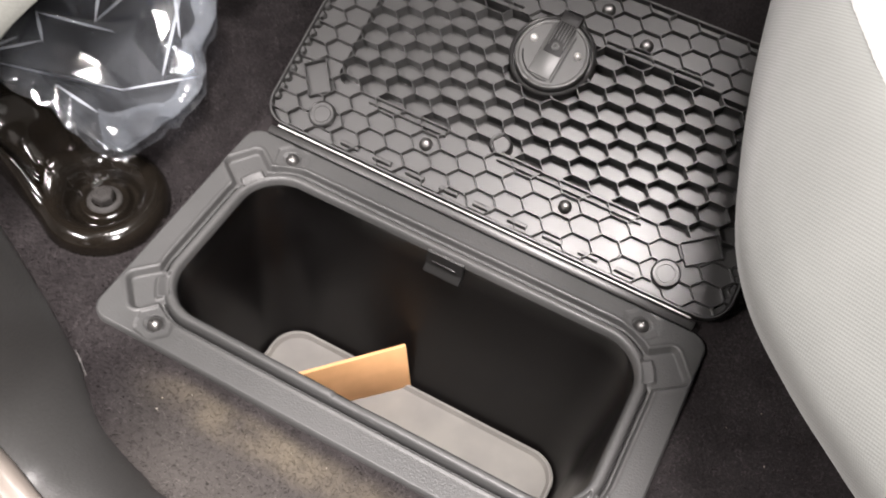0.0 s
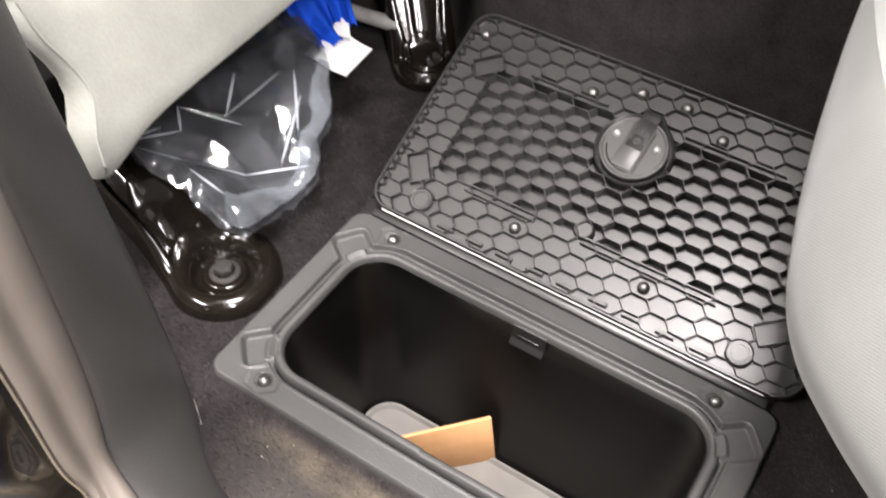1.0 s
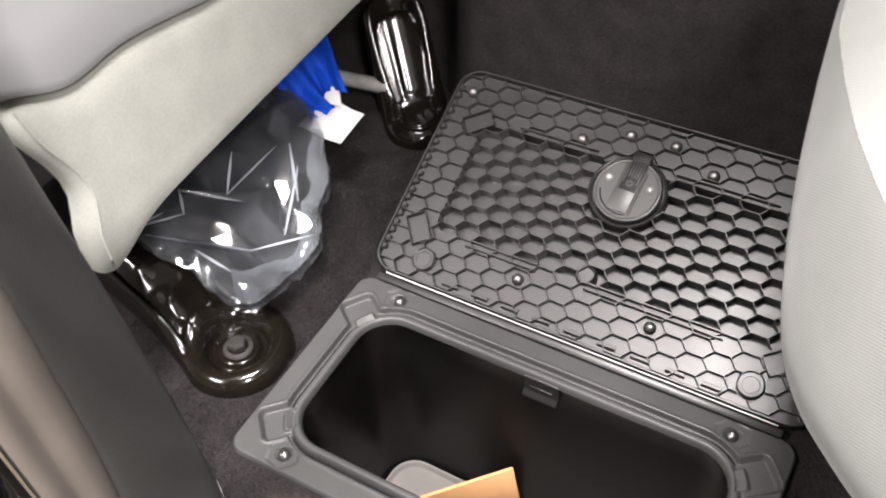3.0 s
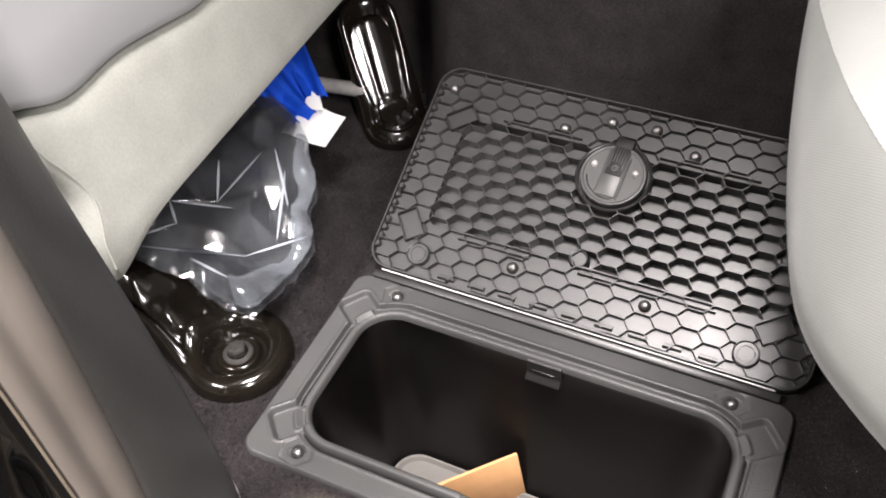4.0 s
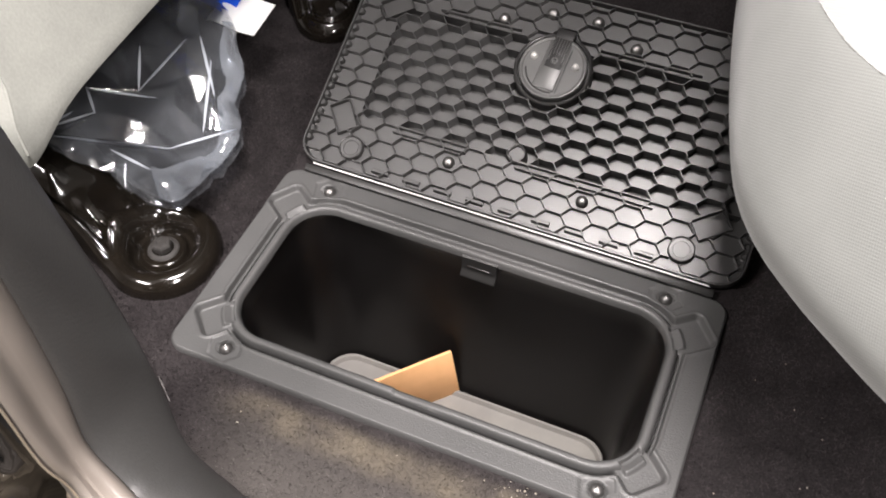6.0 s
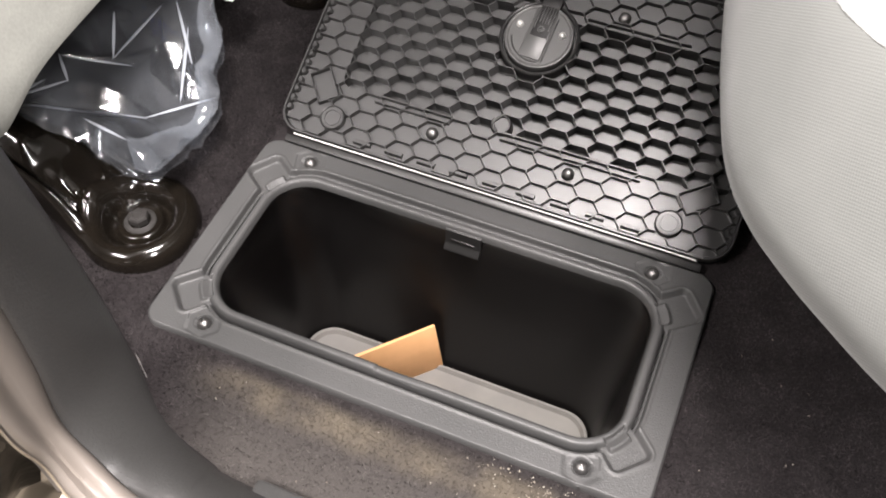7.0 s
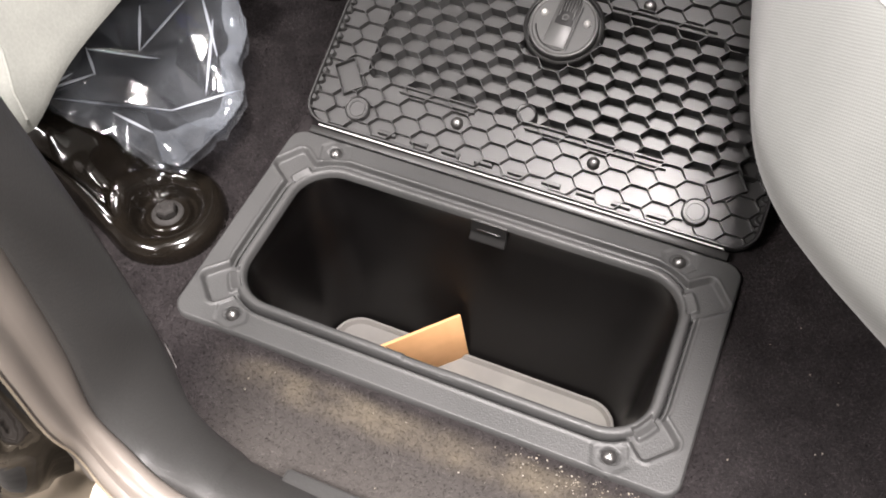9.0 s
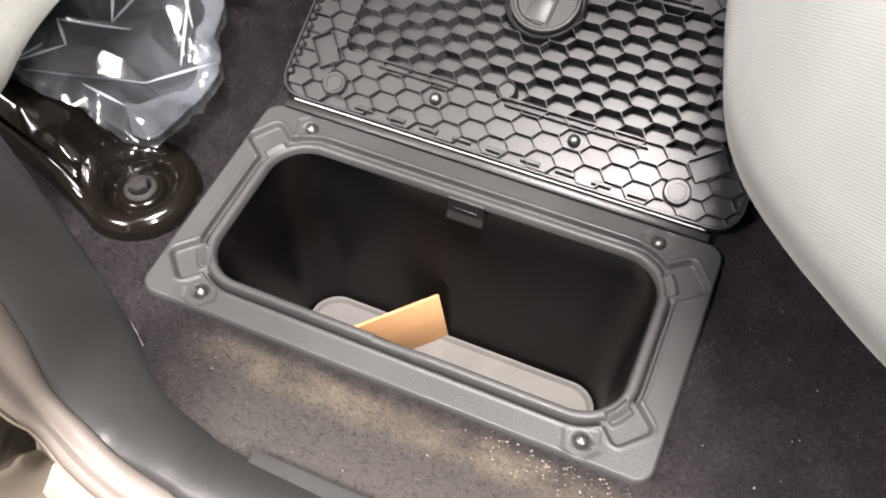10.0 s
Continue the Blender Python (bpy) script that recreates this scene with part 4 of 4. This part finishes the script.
def pleated(name, start, end, side, wide, folds, depth, phase, mat, parent, label=""):
    """A gathered strip of webbing of real thickness, with soft pleats along its length."""
    start, end, side = Vector(start), Vector(end), Vector(side).normalized()
    way = (end - start).normalized()
    up = side.cross(way).normalized()
    if up.z < 0:
        up = -up
    rows, cols = 18, 26
    top, low = [], []
    for i in range(rows):
        s = i / (rows - 1)
        for k in range(cols):
            w = k / (cols - 1) - 0.5
            lift = depth * (0.4 + 0.6 * s) * math.sin(folds * 2 * math.pi * w + phase + 1.6 * s) + 0.006 * math.sin(5 * s + phase)
            p = start + (end - start) * s + side * (w * wide * (1.05 - 0.30 * s)) + up * lift + way * (0.006 * math.cos(4 * w + phase) * s)
            top.append(p + up * 0.0006)
            low.append(p - up * 0.0006)
    n = rows * cols
    faces = grid_faces(rows, cols) + [tuple(n + v for v in f[::-1]) for f in grid_faces(rows, cols)]
    rim = [k for k in range(cols)] + [i * cols + cols - 1 for i in range(1, rows)] + [n - 1 - k for k in range(1, cols)] + [i * cols for i in range(rows - 2, 0, -1)]
    for a, b in zip(rim, rim[1:] + rim[:1]):
        faces.append((a, b, n + b, n + a))
    return under(link_mesh(name, top + low, faces, mat), parent, label)


def build_strap():
    strap = empty("blue_strap", "bright blue webbing strap with a white tag, hanging from the seat", "strap")
    pleated("webbing", (-0.236, 0.384, 0.084), (-0.141, 0.362, 0.038), (0.30, 0.92, 0.10), 0.062, 2.2, 0.0060, 0.4, BLUE, strap)
    pleated("folded_webbing", (-0.246, 0.366, 0.070), (-0.148, 0.350, 0.036), (0.45, 0.85, 0.25), 0.030, 1.3, 0.0045, 2.2, BLUE, strap)
    pleated("folded_webbing", (-0.205, 0.428, 0.074), (-0.140, 0.378, 0.042), (0.75, 0.60, 0.20), 0.028, 1.1, 0.0050, 4.0, BLUE, strap)
    ribbon("tag_flap", [(-0.140, 0.366, 0.036), (-0.146, 0.378, 0.042), (-0.152, 0.388, 0.048), (-0.157, 0.396, 0.052)], (1.0, 0.25, 0.0), [0.022, 0.015, 0.008, 0.002], 0.0006, WHITE, strap, "torn corner of the white tag")
    spine = [(-0.160 + 0.054 * k / 8, 0.3545 - 0.003 * k / 8, 0.030 + 0.0012 * math.sin(k * 0.9) - 0.005 * k / 8) for k in range(9)]
    ribbon("tag", spine, (-0.04, 1.0, 0.06), [0.053 - 0.005 * k / 8 for k in range(9)], 0.0007, WHITE, strap, "white paper tag")
    return strap


build_strap()


# ---------------------------------------------------------------- rear seat cushion
def spline(points, n):
    """Catmull-Rom through the points, n steps a span."""
    p = [Vector(q) for q in points]
    p = [2 * p[0] - p[1]] + p + [2 * p[-1] - p[-2]]
    out = []
    for i in range(1, len(p) - 2):
        for k in range(n):
            t = k / n
            out.append(0.5 * ((2 * p[i]) + (p[i + 1] - p[i - 1]) * t + (2 * p[i - 1] - 5 * p[i] + 4 * p[i + 1] - p[i + 2]) * t * t + (3 * p[i] - p[i - 1] - 3 * p[i + 1] + p[i + 2]) * t ** 3))
    out.append(p[-2])
    return out


REAR_EDGE = [(0.3044, 0.6718, 0), (0.3255, 0.3726, 0), (0.3387, 0.2494, 0), (0.3511, 0.1702, 0), (0.3625, 0.1218, 0), (0.3748, 0.0822, 0), (0.3898, 0.054, 0), (0.4083, 0.0329, 0), (0.4311, 0.0118, 0), (0.4699, -0.019, 0), (0.5359, -0.0586, 0), (0.6415, -0.085, 0), (0.8351, -0.0938, 0)]


def rear_profile(y):
    """Cushion section from its underside over the steep side and the seam to the flat top: outward offsets and heights."""
    far = min(max(y - 0.069, -0.026), 0.211)
    so, sz, low = -0.0268 + 0.115 * far, 0.350 - 0.19 * far, 0.274 + 0.07 * max(far, 0)
    under_side = [(-0.088, 0.2316), (-0.044, 0.2325), (-0.0158, 0.2351), (-0.0026, 0.2404), (0.0026, 0.2492), (0.0053, 0.2615), (0.0057, low)]
    flank = [(0.0057 + (so + 0.0035 - 0.0057) * k, low + (sz - 0.0045 - low) * (0.35 * k + 0.65 * (1 - (1 - k) ** 1.25))) for k in (0.2, 0.4, 0.6, 0.8, 1.0)]
    top = [(so, sz), (so - 0.006, sz + 0.0048), (so - 0.016, sz + 0.0105), (so - 0.032, sz + 0.0175), (so - 0.057, sz + 0.0245), (so - 0.097, sz + 0.031), (so - 0.20, sz + 0.035)]
    return under_side + flank + top


def build_rear_seat():
    seat = empty("rear_seat", "pale grey cloth rear seat cushion with a bulging rounded front", "car seat")
    edge = spline(REAR_EDGE, 10)
    loops = []
    sections = [rear_profile(p.y) for p in edge]
    for k in range(len(sections[0])):
        row = []
        for i, p in enumerate(edge):
            off, z = sections[i][k]
            way = (edge[min(i + 1, len(edge) - 1)] - edge[max(i - 1, 0)]).normalized()
            out = Vector((way.y, -way.x, 0))
            q = p + out * off * (0.25 + 0.75 * float(smooth(0.170, 0.073, p.y)) if off > 0 else 1.0)
            row.append((q.x, q.y, z))
        loops.append(np.array(row))
    # darker tone up to the seam, paler tone above it
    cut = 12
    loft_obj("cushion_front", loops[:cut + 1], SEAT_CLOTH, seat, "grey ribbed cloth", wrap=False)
    loft_obj("cushion_top", loops[cut:], SEAT_TOP, seat, "ribbed cloth, set paler than the front", wrap=False)
    bm = bmesh.new()
    tube(bm, [tuple(p) for p in loops[cut][4:-6]], [0.00035 + 0.00012 * math.sin(7 * k) for k in range(len(edge) - 10)], 6)
    part("seam", bm, SEAM, seat, "thin grey stitched seam")
    bm = bmesh.new()
    box(bm, (0.66, 0.02, -0.01), (1.0, 0.7, 0.234), 0.01)
    part("seat_base", bm, BLACK_PLASTIC, seat, "black base under the cushion")
    bm = bmesh.new()
    box(bm, (0.80, -0.10, 0.30), (1.0, 0.8, 1.0), 0.04)
    part("backrest", bm, SEAT_TOP, seat)
    return seat


build_rear_seat()

# ---------------------------------------------------------------- door pillar, sill and body outside
INNER = [(-0.075, -0.030, 0.80), (-0.034, -0.030, 0.40), (-0.004, -0.030, 0.20), (0.010, -0.030, 0.10), (0.016, -0.031, 0.012), (0.029, -0.041, -0.030), (0.055, -0.056, -0.044), (0.095, -0.068, -0.047), (0.140, -0.074, -0.047), (0.40, -0.080, -0.047), (1.0, -0.082, -0.047)]
CREST = [(0.003, -0.1, 0.8), (0.026, -0.096, 0.4), (0.023, -0.096, 0.2), (0.023, -0.1, 0.11), (0.0258, -0.1088, 0.048), (0.0476, -0.114, 0.016), (0.0738, -0.1215, 0.008), (0.111, -0.127, 0.006), (0.156, -0.131, 0.006), (0.396, -0.136, 0.006), (0.996, -0.138, 0.006)]
OUTER_LINE = [(0.031, -0.156, 0.8), (0.051, -0.152, 0.4), (0.048, -0.149, 0.2), (0.038, -0.146, 0.1), (0.0308, -0.1378, 0.042), (0.0486, -0.145, 0.018), (0.0789, -0.1525, 0.012), (0.121, -0.158, 0.01), (0.166, -0.16, 0.01), (0.396, -0.164, 0.01), (0.996, -0.166, 0.01)]


def build_sill():
    a, b, c = (spline(line, 10) for line in (INNER, CREST, OUTER_LINE))
    rows = []
    for p, q, r in zip(a, b, c):
        out = (q - p)
        flat = float(smooth(0.02, 0.09, p.x)) * float(smooth(0.06, -0.03, p.z))
        n = Vector((1, 0.15, 0.9)).normalized() * (1 - flat) + Vector((0, 0.3, 1.9)) * flat
        row = [p + Vector((0.0, 0.0, -0.03)), p]
        for s, lift in ((0.06, 0.004), (0.2, 0.007), (0.4, 0.009), (0.6, 0.010), (0.8, 0.008), (0.93, 0.004)):
            row.append(p + out * s + n * lift)
        row.append(q)
        row.append(q + (r - q) * 0.05 - n * 0.004)
        rows.append(np.array([tuple(v) for v in row]))
    trim = loft_obj("pillar_trim", rows, TRIM, wrap=False)
    tagged(trim, "dark grey grained plastic trim sweeping from door pillar to sill", "car trim", kind="structure")
    # small glints on the trim's inner edge, modelled as a thin pale tube
    bm = bmesh.new()
    tube(bm, [p + Vector((0.0012, 0.0008, 0.0012)) for p in a[41:49]], [0.0001, 0.0004, 0.0006, 0.0002, 0.0002, 0.0005, 0.0003, 0.0001], 8)
    part("edge_glint", bm, TUBE_STEEL, trim, "pale glint along the trim's edge, made as a thin strip")
    rows = []
    for q, r in zip(b, c):
        out = r - q
        n = Vector((0.75, -0.1, 0.65)).normalized()
        row = [q - n * 0.008 + out * 0.02]
        for s, lift in ((0.02, -0.0005), (0.08, 0.0035), (0.17, 0.0075), (0.28, 0.0098), (0.38, 0.0092), (0.48, 0.0062), (0.56, 0.0032), (0.62, 0.0030), (0.70, 0.0056), (0.79, 0.0074), (0.88, 0.0060), (0.96, 0.0015), (0.98, -0.02)):
            row.append(q + out * s + n * lift)
        rows.append(np.array([tuple(v) for v in row]))
    seal = loft_obj("door_seal", rows, SEAL, wrap=False)
    tagged(seal, "brownish black rubber door seal along the pillar and sill", "door seal", kind="structure")
    bm = bmesh.new()
    box(bm, (0.137, -0.112, -0.050), (0.95, -0.070, -0.0265), 0.004, pose(0, 0, 0))
    scuff = part("scuff_plate", bm, TRIM)
    tagged(scuff, "grey plastic sill scuff plate beside the carpet", "sill plate", kind="structure")
    # painted jamb of the pillar, with its pressed channel
    rows = []
    for z in np.linspace(0.8, -0.030, 90):
        x0, y0 = (float(np.interp(-z, [-v.z for v in c[:39]], [v[k] for v in c[:39]])) for k in (0, 1))
        x0 -= 0.40 * max(0.0, 0.055 - z)
        swell = 1.0 + 0.9 * math.sin(62 * z + 0.8)
        row = []
        for s, rise in ((-0.004, -0.003), (0.004, -0.004), (0.009, -0.003), (0.015, 0.001), (0.022, 0.0045), (0.030, 0.0050), (0.038, 0.0030), (0.044, -0.001), (0.049, -0.007), (0.056, -0.010), (0.070, -0.012), (0.20, -0.014)):
            rise = rise * swell if s > 0.010 else rise - 0.002
            row.append((x0 - 0.60 * s + 0.8 * rise, y0 - 0.80 * s - 0.6 * rise, z + 0.25 * s))
        rows.append(np.array(row))
    jamb = loft_obj("door_jamb", rows, JAMB, wrap=False)
    tagged(jamb, "glossy black painted door jamb", "car body", kind="structure")
    bm = bmesh.new()
    tube(bm, [r + Vector((0.001, -0.001, 0.0005)) for r in c[12:75]], 0.0009, 8)
    part("flange_edge", bm, ROCKER, jamb, "bare bright edge of the body flange")
    rows = []
    start = c[46]
    run = [Vector((x, start.y - 0.006, start.z - 0.052)) for x in np.linspace(-0.6, start.x - 0.060, 14)] + [Vector((start.x - 0.032, start.y - 0.005, start.z - 0.040)), Vector((start.x - 0.012, start.y - 0.003, start.z - 0.016))] + list(c[46:])
    for r in run:
        rows.append(np.array([(r.x, r.y + 0.05, r.z - 0.012), (r.x, r.y + 0.006, r.z - 0.006), (r.x, r.y - 0.006, r.z - 0.010), (r.x, r.y - 0.020, r.z - 0.018), (r.x, r.y - 0.028, r.z - 0.05), (r.x, r.y - 0.045, r.z - 0.075), (r.x, r.y - 0.060, r.z - 0.085), (r.x, r.y - 0.070, r.z - 0.13), (r.x, r.y - 0.05, r.z - 0.25)]))
    rock = loft_obj("rocker_panel", rows, ROCKER, wrap=False)
    tagged(rock, "champagne painted rocker panel under the door opening", "car body", kind="structure")


build_sill()


def build_shell():
    """Unseen car roof lining and an added workshop that closes the place round the camera and bounces light."""
    bm = bmesh.new()
    # out of view; the front edge decides how much overhead light gets in
    box(bm, (-0.9, 0.13, 1.12), (1.1, 1.3, 1.15), 0.01)
    tagged(part("roof_lining", bm, LINING), "unseen pale grey fabric car headliner, its edge placed to shade the back", "headliner", kind="structure")
    bm = bmesh.new()
    box(bm, (-0.9, 1.25, -0.1), (1.1, 1.30, 1.12))
    tagged(part("far_door_panel", bm, TRIM), "dark plastic inner panel of the far door", "door panel", kind="structure")
    for name, lo, hi, mat, text, cat in (
            ("ground", (-3.5, -3.5, -0.50), (3.5, 3.5, -0.45), CONCRETE, "plain concrete workshop floor", "floor"),
            ("ceiling", (-3.5, -3.5, 2.60), (3.5, 3.5, 2.65), PLASTER, "plain pale ceiling of the added, unseen workshop", "ceiling"),
            ("wall_south", (-3.5, -3.55, -0.45), (3.5, -3.5, 2.60), PLASTER, "plain pale wall of the added, unseen workshop", "wall"),
            ("wall_north", (-3.5, 3.5, -0.45), (3.5, 3.55, 2.60), PLASTER, "plain pale wall of the added, unseen workshop", "wall"),
            ("wall_west", (-3.55, -3.5, -0.45), (-3.5, 3.5, 2.60), PLASTER, "plain pale wall of the added, unseen workshop", "wall"),
            ("wall_east", (3.5, -3.5, -0.45), (3.55, 3.5, 2.60), PLASTER, "plain pale wall of the added, unseen workshop", "wall")):
        bm = bmesh.new()
        box(bm, lo, hi)
        tagged(part(name, bm, mat, smooth=False), text, cat, kind="structure")


build_shell()


# ---------------------------------------------------------------- grit on the carpet
def build_grit():
    rng = np.random.default_rng(5)
    verts, faces = [], []
    spots = [(rng.normal(0.345, 0.036), rng.normal(-0.011, 0.008), rng.uniform(0.0002, 0.0008)) for _ in range(150)]
    spots += [(rng.uniform(0.05, 0.38), rng.uniform(-0.070, -0.006), rng.uniform(0.0003, 0.0008)) for _ in range(18)]
    spots += [(rng.uniform(0.41, 0.56), rng.uniform(-0.05, 0.22), rng.uniform(0.0004, 0.0009)) for _ in range(14)]
    for x, y, r in spots:
        if -0.001 < x < 0.401 and y > -0.002:
            continue
        z = float(carpet_height(x, y)) + 0.0022
        base = len(verts)
        for k in range(5):
            a = 2 * math.pi * k / 5 + rng.uniform(0, 1)
            verts.append((x + r * rng.uniform(0.6, 1.5) * math.cos(a), y + r * rng.uniform(0.6, 1.5) * math.sin(a), z - r * 0.4))
        verts += [(x, y, z + r * 0.6), (x, y, z - r)]
        for k in range(5):
            faces += [(base + k, base + (k + 1) % 5, base + 5), (base + (k + 1) % 5, base + k, base + 6)]
    ob = link_mesh("grit", verts, faces, CRUMB, False)
    tagged(ob, "pale sandy grit scattered on the carpet", "grit", kind="stuff")


build_grit()
